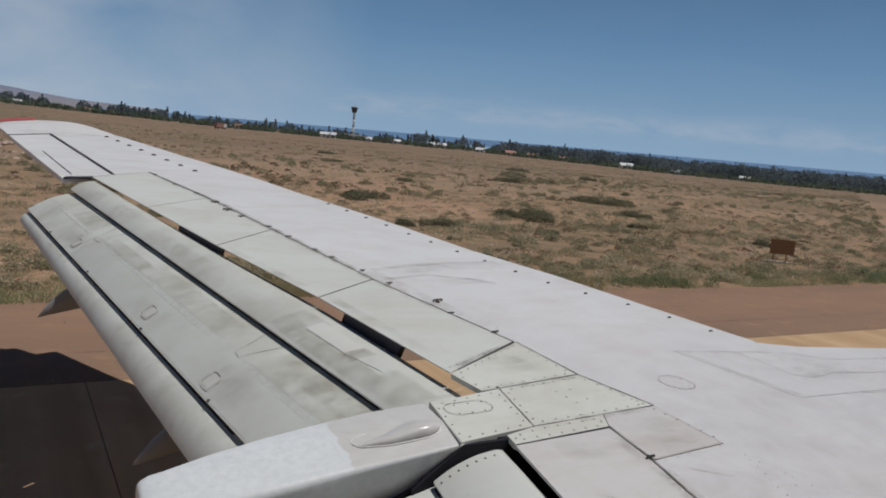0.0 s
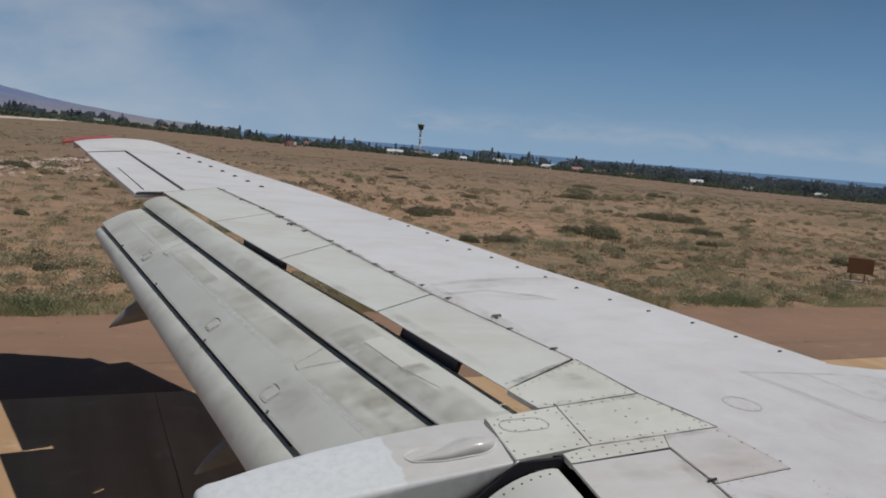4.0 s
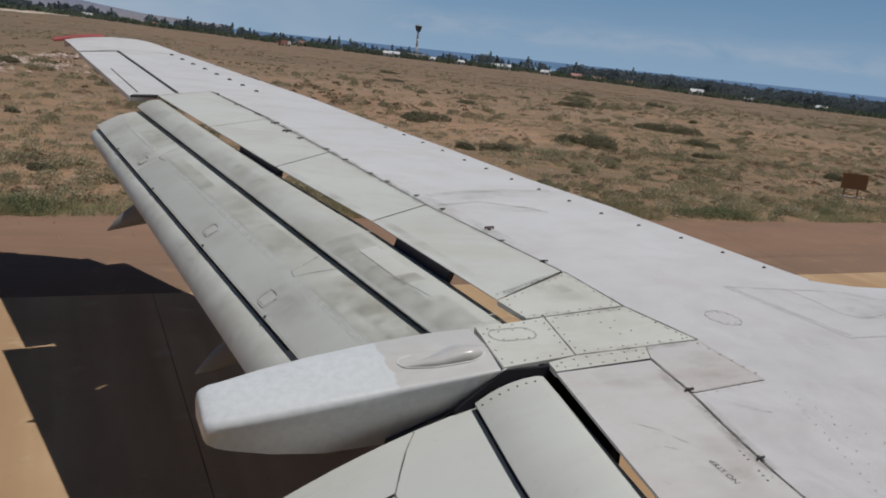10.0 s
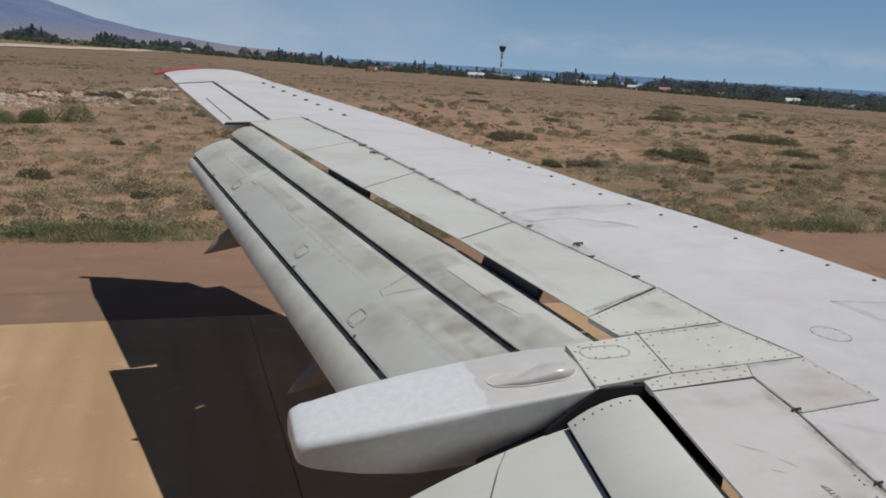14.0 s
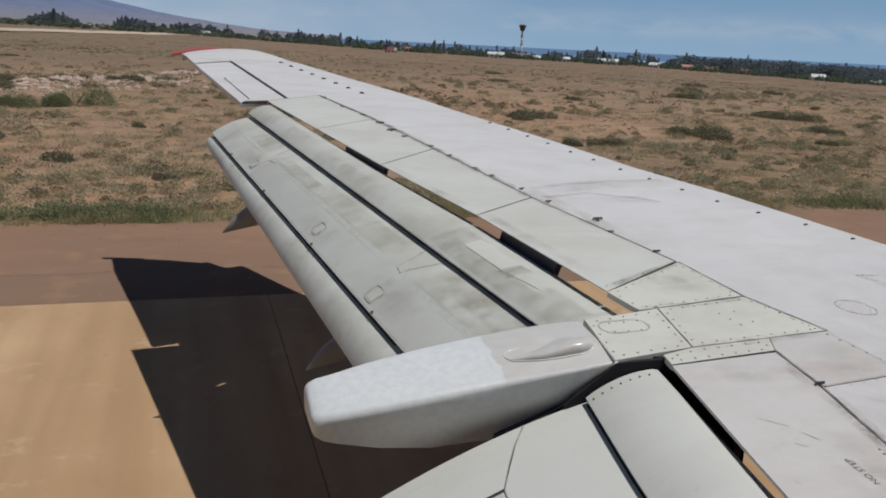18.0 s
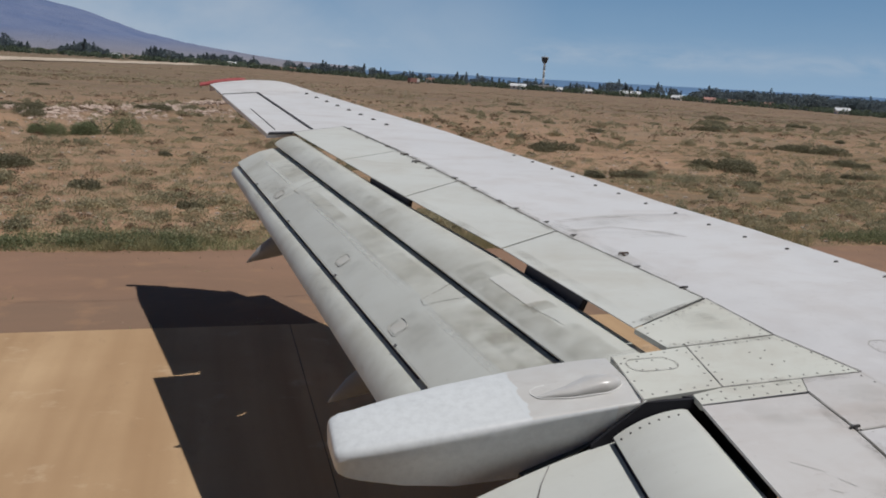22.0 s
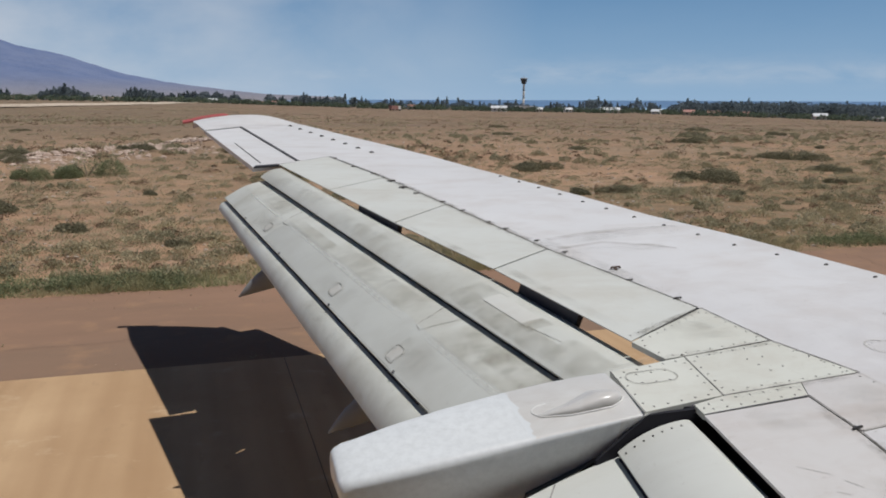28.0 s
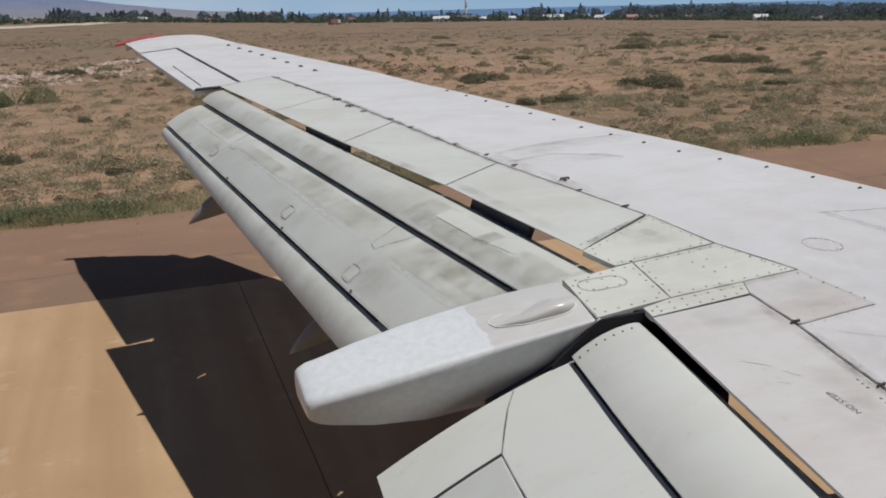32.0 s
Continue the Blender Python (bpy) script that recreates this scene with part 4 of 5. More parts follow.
def tube(pts, r, n_=8):
    rings = []
    pts = [Vector(p) for p in pts]
    for i, p in enumerate(pts):
        t = (pts[min(i + 1, len(pts) - 1)] - pts[max(i - 1, 0)]).normalized()
        a = t.cross(Vector((0, 0, 1)))
        a = a.normalized() if a.length > 1e-3 else Vector((1, 0, 0))
        b = t.cross(a)
        rings.append([tuple(p + (a * math.cos(q) + b * math.sin(q)) * r) for q in [k_ / n_ * 2 * math.pi for k_ in range(n_)]])
    return loft(rings)


def lug(x, y, size, mat, label):
    """A small bracket that stands up from the hinge line: a foot and a bent loop."""
    z = wing_z(y)
    bm_ = bmesh.new()
    bmesh.ops.create_cube(bm_, size=1.0, matrix=Matrix.Translation((x, y, z + 0.005)) @ Matrix.Rotation(-0.3, 4, "Z") @ Matrix.Diagonal((size * 0.5, size * 1.6, 0.010, 1)))
    bmesh.ops.bevel(bm_, geom=list(bm_.edges), offset=0.003, segments=1, affect="EDGES")
    foot = part("hinge_lug", bm_, mat, wing, label)
    part("loop", tube([(x - size * 0.9, y - size * 0.2, z + 0.006), (x - size * 0.8, y - size * 0.15, z + size * 0.36), (x + size * 0.8, y + size * 0.15, z + size * 0.36), (x + size * 0.9, y + size * 0.2, z + 0.006)], size * 0.17, 6), mat, foot)


lug(2.86, 5.11, 0.045, M_RUST, "rusty brown hinge lug")
for x, y, size in ((2.95, 4.45, 0.045), (2.83, 4.85, 0.038), (2.67, 5.555, 0.038), (2.59, 5.90, 0.034), (2.475, 6.285, 0.034), (2.40, 6.52, 0.036), (2.305, 6.945, 0.042), (2.23, 7.305, 0.042), (2.075, 7.69, 0.045),
                   (2.01, 7.96, 0.065), (1.965, 8.30, 0.06), (1.865, 8.725, 0.04), (1.725, 9.15, 0.04), (1.60, 9.70, 0.04), (2.795, 2.755, 0.045), (2.715, 2.19, 0.04), (2.47, 3.645, 0.018)):
    lug(x, y, size * 0.75, M_RIVET, "grey steel hinge lug")
ring_pts = [(x, y - 0.007, fairing_top(x, y) + 0.0015) for x, y, tall in BLISTER[::-1]] + [(x, y, fairing_top(x, y) + 0.001) for x, y in ((1.476, 3.352), (1.492, 3.368), (1.52, 3.378), (1.56, 3.380))]
M_RIM = paint("sealant_white", (0.80, 0.80, 0.78), (0.60, 0.58, 0.54), 0.5, 0.22, seed=53)
part("blister_rim", tube(ring_pts, 0.0042, 8), M_RIM, fairing_front, "pale sealant rim round the blister", True)


def vortex_generator(x, y, size):
    z = wing_z(y)
    bm_ = loft([[(x - size, y - 0.004, z), (x + size, y - 0.004 + size * 0.3, z), (x + size * 0.2, y - 0.004, z + size * 0.6), (x - size * 0.9, y - 0.004, z + size * 0.55)],
                [(x - size, y + 0.004, z), (x + size, y + 0.004 + size * 0.3, z), (x + size * 0.2, y + 0.004, z + size * 0.6), (x - size * 0.9, y + 0.004, z + size * 0.55)]])
    part("vortex_generator", bm_, M_RIVET, wing)


for i in range(9):
    f = i / 8
    vortex_generator(1.29 + 0.84 * f, 12.80 - 2.74 * f, 0.034)
for x, y in ((3.23, 8.42), (3.325, 8.10), (3.42, 7.79), (3.51, 7.47), (3.595, 7.12), (3.69, 6.82), (3.79, 6.48), (3.905, 6.165), (4.025, 5.835), (4.14, 5.50), (4.31, 5.20), (4.51, 4.90), (4.655, 4.575), (4.78, 4.26)):
    vortex_generator(x, y, 0.022)

# stencil on the inboard spoiler
text = bpy.data.curves.new("stencil", "FONT")
text.body, text.size = "NO STEP", 0.041
tmp = new("stencil", text)
bpy.context.view_layer.update()
me = bpy.data.meshes.new_from_object(tmp.evaluated_get(bpy.context.evaluated_depsgraph_get()))
bpy.data.objects.remove(tmp)
for v in me.vertices:
    x, y = 2.485 - v.co.y, 2.065 + v.co.x
    v.co = (x, y, wing_z(y) + 0.0052)
me.materials.clear()
me.materials.append(M_LETTER)
child("stencil", me, wing, "black stencilled words NO STEP")
for a, b in (((2.30, 2.55), (2.40, 2.47)), ((2.42, 2.42), (2.46, 2.36)), ((2.93, 2.62), (3.10, 2.50)), ((2.33, 2.36), (2.37, 2.33))):
    part("scratch", strip([a, b], 0.0026, 0.0052), M_FAINT, wing)


# patches, seams and wear on the flaps
def flap_patch(front, rear, camber, y0, y1, u0, u1, mat, name, label, skew=0.0, lift=0.003):
    """A thin sheet that lies on a flap between two spans and two shares of the chord."""
    n_, m_ = max(4, int(abs(y1 - y0) * 8)), 24
    bm_ = bmesh.new()
    grid = [[bm_.verts.new(on_flap(front, rear, camber, y0 + (y1 - y0) * i / n_ + skew * j / m_, u0 + (u1 - u0) * j / m_, lift)) for j in range(m_ + 1)] for i in range(n_ + 1)]
    share = {grid[i][j]: (i / n_, j / m_) for i in range(n_ + 1) for j in range(m_ + 1)}
    for i in range(n_):
        for j in range(m_):
            bm_.faces.new((grid[i][j], grid[i + 1][j], grid[i + 1][j + 1], grid[i][j + 1]))
    return part(name, unwrapped(bm_, share), mat, wing, label, True)


def flap_line(front, rear, camber, pts, width, mat, name, lift=0.004):
    """A thin line on a flap through (y, share of the chord) points."""
    bm_ = bmesh.new()
    prev = None
    ps = [on_flap(front, rear, camber, y, u, lift) for y, u in pts]
    for i, p in enumerate(ps):
        t = (ps[min(i + 1, len(ps) - 1)] - ps[max(i - 1, 0)]).normalized()
        m = t.cross(Vector((0.3, 0, 1))).normalized() * width / 2
        pair = [bm_.verts.new(p + m), bm_.verts.new(p - m)]
        if prev:
            bm_.faces.new((prev[0], prev[1], pair[1], pair[0]))
        prev = pair
    return part(name, bm_, mat, wing)


FORE = NOSE, moved(GAP1, 0.01, 0.014)
M_PATCH = paint("pale_patch_paint", (0.71, 0.72, 0.68), (0.50, 0.47, 0.41), 0.5, 0.40, seed=33)
flap_patch(*FORE, 0.030, 4.99, 4.50, 0.21, 0.575, M_PATCH, "repair_patch", "pale rectangular patch", -0.02, 0.0036)
flap_line(*FORE, 0.030, [(4.47, 0.56), (4.36, 0.51), (4.19, 0.45)], 0.004, M_FAINT, "patch_seam", 0.0036)
flap_patch(*MID, 0.045, 7.72, 5.11, 0.45, 0.985, M_FLAP_LOW, "lower_panel", "smooth grey lower panel of the flap", 0.0, 0.0016)
flap_patch(*MID, 0.045, 5.11, 3.75, 0.47, 0.985, M_FLAP_LOW, "lower_panel", "smooth grey lower panel of the flap", 0.0, 0.0016)
for pts in ([(5.18, 0.08), (5.11, 0.28), (5.06, 0.48), (4.98, 0.51), (4.96, 0.30), (4.94, 0.08)], [(7.90, 0.10), (7.84, 0.34), (7.78, 0.56), (7.66, 0.55), (7.68, 0.34), (7.70, 0.12)]):
    flap_line(*MID, 0.045, pts, 0.006, M_FAINT, "access_seam")
M_HATCH = paint("hatch_paint", (0.64, 0.645, 0.61), (0.36, 0.33, 0.27), 0.9, 0.4, seed=45)
for y, u in ((4.88, 0.85), (6.05, 0.79), (7.86, 0.80)):
    rim = [(y + 0.062 * math.copysign(abs(math.cos(a)) ** 0.5, math.cos(a)) - 0.03 * math.sin(a), u + 0.095 * math.copysign(abs(math.sin(a)) ** 0.5, math.sin(a))) for a in [i / 24 * 2 * math.pi for i in range(25)]]
    flap_line(*MID, 0.045, rim, 0.006, M_FAINT, "access_ring", 0.0046)
    flap_patch(*MID, 0.045, y + 0.045, y - 0.045, u - 0.075, u + 0.075, M_HATCH, "access_hatch", "small worn hatch", -0.01, 0.0042)
for y in (4.72, 5.9, 7.2, 8.4):
    flap_line(*MID, 0.045, [(y, 0.97), (y - 0.02, 1.0)], 0.018, M_SEAL, "hinge_clip", 0.006)
for i in range(7):
    f = i / 6
    p = on_flap(I_NOSE, moved(I_GAP1, 0.01, 0.02), 0.035, 3.055, 0.06 + 0.86 * f, 0.002)
    bm_ = bmesh.new()
    bmesh.ops.create_cone(bm_, cap_ends=True, segments=8, radius1=0.0055, radius2=0.004, depth=0.005, matrix=Matrix.Translation(p))
    part("rivet", bm_, M_RIVET, wing)
AFT = moved(GAP2, 0.035, -0.022), REAR
# black strips laid along the flap slots as the shade inside them
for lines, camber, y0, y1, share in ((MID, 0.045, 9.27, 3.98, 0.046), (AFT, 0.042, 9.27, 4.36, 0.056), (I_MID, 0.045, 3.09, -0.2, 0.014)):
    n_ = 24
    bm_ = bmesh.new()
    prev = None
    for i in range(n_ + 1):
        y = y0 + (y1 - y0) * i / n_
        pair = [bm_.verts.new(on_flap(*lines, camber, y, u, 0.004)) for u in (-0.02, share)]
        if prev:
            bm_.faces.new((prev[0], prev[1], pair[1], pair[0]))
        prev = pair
    part("slot_shade", bm_, M_SLOT, wing, "black strip for the shade in the flap slot")
M_SMEAR = grime("olive_smear", (0.33, 0.305, 0.24), 0.26, 0.66, 1.9, (0.7, 1.5, 1), 0.35, 0.12)
M_RIDGE_LIGHT = grime("ridge_highlight", (0.73, 0.74, 0.71), 0.20, 0.60, 2.0, (1, 0.5, 1), 0.60, 0.2)
for y0, y1, u0, u1 in ((8.75, 7.95, 0.10, 0.50), (7.65, 6.7, 0.26, 0.53), (6.75, 5.20, 0.14, 0.50), (4.86, 3.85, 0.06, 0.53), (4.5, 3.75, 0.02, 0.36), (5.15, 4.45, 0.55, 0.98), (6.4, 5.75, 0.6, 0.98), (8.4, 7.5, 0.55, 0.98)):
    flap_patch(*MID, 0.045, y0, y1, u0, u1, M_SMEAR if u0 < 0.45 else M_FILM, "soot_smear", "thin olive smear of old soot", 0.0, 0.0032)
for y0, y1, u0, u1 in ((8.9, 7.6, 0.10, 0.8), (7.4, 6.0, 0.3, 0.95), (5.16, 4.06, 0.50, 0.98), (5.25, 4.9, 0.12, 0.95), (4.53, 4.40, 0.16, 0.66), (4.2, 3.75, 0.2, 0.95)):
    flap_patch(*FORE, 0.030, y0, y1, u0, u1, M_SMEAR if y0 < 6 else M_FILM, "soot_smear", "thin olive smear of old soot", 0.0, 0.0042 if y1 == 4.40 else 0.0028)
for y0, y1 in ((9.0, 7.85), (7.6, 5.2), (4.93, 3.9)):     # highlight painted on the ridge where the middle flap bends
    flap_patch(*MID, 0.045, y0, y1, 0.49, 0.56, M_RIDGE_LIGHT, "rubbed_ridge", "pale rubbed ridge", 0.0, 0.0040)
for y0, y1, u0, u1 in ((8.6, 7.3, 0.05, 0.5), (6.4, 5.0, 0.05, 0.6)):
    flap_patch(moved(GAP2, 0.035, -0.022), REAR, 0.042, y0, y1, u0, u1, M_FILM, "soot_smear", "thin olive smear of old soot", 0.0, 0.0052)
flap_patch(*I_MID, 0.045, 2.765, -0.2, 0.50, 0.80, M_FLAP_LOW, "lower_panel", "smooth grey-green lower panel of the flap", 0.0, 0.0016)
flap_line(*I_MID, 0.045, [(3.11, 0.31), (3.02, 0.37), (2.90, 0.43), (2.78, 0.485)], 0.006, M_SEAM, "end_seam")
flap_line(*I_MID, 0.045, [(2.78, 0.485), (2.78, 0.62), (2.78, 0.76), (2.78, 0.9), (2.78, 1.0)], 0.016, M_SEAL, "end_seam")
flap_line(*I_MID, 0.045, [(2.78, 0.485), (1.9, 0.49), (1.0, 0.495), (-0.1, 0.50)], 0.006, M_SEAM, "end_seam")
flap_line(*I_MID, 0.045, [(2.78, 0.80), (1.9, 0.80), (1.0, 0.80), (-0.1, 0.80)], 0.010, M_SEAL, "end_seam")

# main landing gear that carries the wing
gear_at = (3.15, 1.15)
bm = tube([(gear_at[0], gear_at[1], 1.98), (gear_at[0], gear_at[1], 1.2), (gear_at[0], gear_at[1], 0.52)], 0.11, 14)
leg = part("landing_gear_leg", bm, M_FAIRING, wing, "grey landing gear leg")
M_TYRE = Shader("tyre_rubber", 0.85).done((0.02, 0.02, 0.02))
for dy in (-0.32, 0.32):
    rings = [[(gear_at[0] + r_ * math.cos(a), gear_at[1] + dy + w_, 0.508 + r_ * math.sin(a)) for a in [i / 28 * 2 * math.pi for i in range(28)]]
             for w_, r_ in ((-0.16, 0.30), (-0.17, 0.40), (-0.13, 0.48), (0.0, 0.508), (0.13, 0.48), (0.17, 0.40), (0.16, 0.30))]
    tyre = part("tyre", loft(rings), M_TYRE, leg, "black tyre", True)

# hull and its dark colour added to deepen the shade under the wing
M_HULL = paint("light_block_hull", (0.035, 0.045, 0.075), (0.03, 0.03, 0.035), 0.4, 0.35, seed=41)
# plain unseen side of the fuselage that carries the wing, open at the window
n_ = 72
xs_ = [-21, -19, -15, -6, -2, -0.6, -0.30, 0.0, 0.3, 0.62, 1.2, 3, 7, 12, 14, 15]
vs, fs = [], []
for x in xs_:
    taper = float(np.interp(x, (-21, -19, -15, 12, 14, 15), (0.02, 0.55, 1.0, 1.0, 0.7, 0.02)))
    for r in (1.88 * taper, 1.80 * taper):
        for i in range(n_):
            a = i / n_ * 2 * math.pi
            vs.append((x, -1.69 + r * math.cos(a), 3.35 + r * math.sin(a)))
for i in range(len(xs_) - 1):
    for j in range(n_):
        a = (j + 0.5) / n_ * 2 * math.pi
        y, z = 1.88 * math.cos(a), 3.35 + 1.88 * math.sin(a)
        if y > 0 and 3.30 < z < 4.15 and -0.31 < xs_[i] < 0.61:
            continue
        j2 = (j + 1) % n_
        k0, k1 = i * 2 * n_, (i + 1) * 2 * n_
        fs.append((k0 + j, k1 + j, k1 + j2, k0 + j2))
        fs.append((k0 + n_ + j2, k1 + n_ + j2, k1 + n_ + j, k0 + n_ + j))
child("fuselage_side", mesh_of("fuselage_side", vs, fs, M_HULL, True), wing, "plain unseen fuselage side, dark to deepen the shade below the wing")

# ---------------------------------------------------------------- distance: pale runway, woods, village, tower
def ahead(az, d, lift=0.0):
    a = radians(az)
    x, y = d * math.sin(a), d * math.cos(a)
    return x, y, land(x, y) + lift


s = Shader("far_concrete", 0.9, spec=0.1)
M_FARWAY = s.done(s.mix(s.ramp(s.noise(0.05, 5), 0.35, 0.65), (0.52, 0.42, 0.32), (0.62, 0.53, 0.43)))
vs, fs = [], []
for i in range(31):
    f = i / 30
    cx, cy = -86 + 96 * f, 130 + 510 * f
    for q in (-1, 1):
        x, y = cx + q * 15, cy - q * 2.8
        vs.append((x, y, land(x, y) + 0.16))
for i in range(30):
    fs.append((2 * i, 2 * i + 1, 2 * i + 3, 2 * i + 2))
tagged(new("runway", mesh_of("runway", vs, fs, M_FARWAY)), "pale concrete runway across the far plain", "runway", kind="structure")


def foliage(name, low, high, dry=0.0):
    s_ = Shader(name, 0.85, spec=0.15)
    c_ = s_.mix(s_.random(), low, high)
    if dry:
        c_ = s_.mix(s_.ramp(s_.noise(0.25, 3), 0.4, 0.65, 0, dry), c_, (0.48, 0.385, 0.235))
    m_ = s_.done(c_)
    t_ = s_.t.nodes.new("ShaderNodeBsdfTranslucent")     # light shines through leaves and blades
    s_.put(c_, t_.inputs["Color"])
    both = s_.t.nodes.new("ShaderNodeMixShader")
    both.inputs["Fac"].default_value = 0.42
    s_.t.links.new(s_.b.outputs["BSDF"], both.inputs[1])
    s_.t.links.new(t_.outputs["BSDF"], both.inputs[2])
    s_.t.links.new(both.outputs["Shader"], s_.t.nodes["Material Output"].inputs["Surface"])
    return m_


# distance haze is mixed into the leaf colours of woods and orchard
M_WOODS = foliage("hazed_woods_leaves", (0.135, 0.170, 0.185), (0.190, 0.230, 0.245))
M_BELT = foliage("hazed_orchard_leaves", (0.105, 0.140, 0.100), (0.165, 0.202, 0.140))
M_SHRUB = foliage("shrub_leaves", (0.175, 0.165, 0.105), (0.30, 0.275, 0.178))
M_TUFT = foliage("tuft_blades", (0.33, 0.275, 0.165), (0.52, 0.43, 0.27), 0.4)
M_SAGE = foliage("sage_blades", (0.30, 0.28, 0.180), (0.48, 0.43, 0.285))
M_GRASS = foliage("grass_blades", (0.26, 0.275, 0.145), (0.48, 0.455, 0.27), 0.75)
s = Shader("bark", 0.9)
M_BARK = s.done(s.mix(s.noise(6, 4), (0.09, 0.07, 0.05), (0.16, 0.13, 0.10)))


class Heap:
    """Collects many small leaf faces into one mesh."""

    def __init__(self):
        self.v, self.f = [], []

    def leaf(self, p, size, rnd):
        a = Vector((rnd.gauss(0, 1), rnd.gauss(0, 1), rnd.gauss(0, 1))).normalized()
        b = a.orthogonal().normalized()
        b = (b * math.cos(6.28 * rnd.random()) + a.cross(b) * math.sin(6.28 * rnd.random())).normalized()
        k_ = len(self.v)
        c_ = a.cross(b)
        self.v += [p - b * size, p + c_ * size * 0.55, p + b * size, p - c_ * size * 0.55]
        self.f.append((k_, k_ + 1, k_ + 2, k_ + 3))

    def blade(self, p, high, lean, width, rnd):
        a = rnd.random() * 6.283
        side = Vector((math.cos(a), math.sin(a), 0)) * width
        tip = p + Vector((lean[0], lean[1], high))
        k_ = len(self.v)
        self.v += [p - side, p + side, tip]
        self.f.append((k_, k_ + 1, k_ + 2))

    def made(self, name, mat, smooth=False):
        return mesh_of(name, self.v, self.f, mat, smooth)


def crown(heap, x, y, z, w, h, count, size, rnd, poplar):
    for _ in range(count):
        u = rnd.random() ** 0.8
        if poplar:
            r = w * math.sin(math.pi * min(1, 0.12 + 0.88 * u) ** 0.8) ** 0.6 * (0.55 + 0.5 * rnd.random())
        else:
            r = w * math.sqrt(max(0.0, 1 - ((u - 0.46) / 0.56) ** 2)) * (0.55 + 0.5 * rnd.random())
        a = rnd.random() * 6.283
        heap.leaf(Vector((x + r * math.cos(a), y + r * math.sin(a), z + h * (0.06 + 0.94 * u))), size * (0.7 + 0.6 * rnd.random()), rnd)


rnd = random.Random(11)
woods, belt = Heap(), Heap()
for i in range(2600):
    az = rnd.uniform(-24, 62)
    if 10 < az < 35 and rnd.random() < 0.60:
        continue
    d = rnd.uniform(640, 860)
    clump = noise.noise((az * 0.45, 3.1, 0)) + 0.5 * noise.noise((az * 1.7, 7.7, 0))
    if clump < (-0.32 if az < 12 else -0.42):
        continue
    x, y, z = ahead(az, d)
    tall = float(np.interp(az, (-24, 0, 10, 20, 30, 38, 60), (9.6, 9.0, 8.8, 9.0, 10.0, 12.5, 13)))
    poplar = rnd.random() < (0.32 if az < 30 else 0.04)
    h = tall * ((0.80 + 0.22 * rnd.random()) if az > 33 else (0.35 + 0.75 * max(0, clump + 0.1) + 0.4 * rnd.random() ** 2)) * (1.2 if poplar else 1.0)
    if az > 33:
        crown(woods, x, y + 8, z - 0.3, h * 0.5, h * 0.8, 40, 1.2, rnd, False)
    crown(woods, x, y, z - 0.3, h * (0.13 if poplar else 0.36), h, 95, 0.75, rnd, poplar)
for i in range(900):
    az = rnd.uniform(-22, 62)
    x, y, z = ahead(az, rnd.uniform(560, 640))
    h = rnd.uniform(2.0, 4.2)
    crown(belt, x, y, z - 0.2, h * 0.8, h, 26, 0.8, rnd, False)
tagged(new("far_woods", woods.made("far_woods", M_WOODS)), "belt of poplars and round trees, haze put into their colour", "woods", kind="stuff")
tagged(new("orchard_belt", belt.made("orchard_belt", M_BELT)), "lower orchard trees before the woods, haze put into their grey-green", "woods", kind="stuff")


def plain_paint(name, a, b, rough=0.8):
    s_ = Shader(name, rough)
    return s_.done(s_.mix(s_.noise(0.7, 4), a, b))


M_WALLS = (plain_paint("white_wall", (0.72, 0.70, 0.66), (0.80, 0.78, 0.74)), plain_paint("ochre_wall", (0.50, 0.42, 0.32), (0.58, 0.50, 0.40)))
M_ROOFS = (plain_paint("pale_sheet_roof", (0.62, 0.63, 0.64), (0.75, 0.76, 0.76)), plain_paint("red_roof", (0.36, 0.17, 0.14), (0.44, 0.24, 0.20)), plain_paint("grey_slate_roof", (0.28, 0.29, 0.30), (0.38, 0.38, 0.38)))
M_PANE = plain_paint("dark_window", (0.05, 0.06, 0.07), (0.08, 0.09, 0.10), 0.2)


def block(name, x0, x1, y0, y1, z0, z1, mat, parent, label=""):
    bm_ = bmesh.new()
    bmesh.ops.create_cube(bm_, size=1.0, matrix=Matrix.Translation(((x0 + x1) / 2, (y0 + y1) / 2, (z0 + z1) / 2)) @ Matrix.Diagonal((x1 - x0, y1 - y0, z1 - z0, 1)))
    return part(name, bm_, mat, parent, label)


def house(az, d, w, deep, h, wall, roof, label):
    e_ = thing("house", label, "house", group="village houses")
    w, deep, h = w * 0.40, deep * 0.55, h * 0.68
    block("wall", -w / 2, w / 2, 0, deep, -1.5, h, wall, e_)
    o, rise = 0.5, 0.32 * deep
    ring = lambda x: [(x, -o, h), (x, deep / 2, h + rise), (x, deep + o, h), (x, deep / 2, h + rise - 0.3)]
    part("roof", loft([ring(-w / 2 - o), ring(w / 2 + o)]), roof, e_)
    for i in range(max(2, int(w / 4))):
        cx = -w / 2 + (i + 0.5) * w / max(2, int(w / 4))
        block("window", cx - 0.7, cx + 0.7, -0.06, 0.02, 0.7, 1.7, M_PANE, e_)
    x, y, z = ahead(az, d + 30)
    e_.matrix_basis = pose(x, y, z, 0, 0, -az + 20 * math.sin(az * 7))


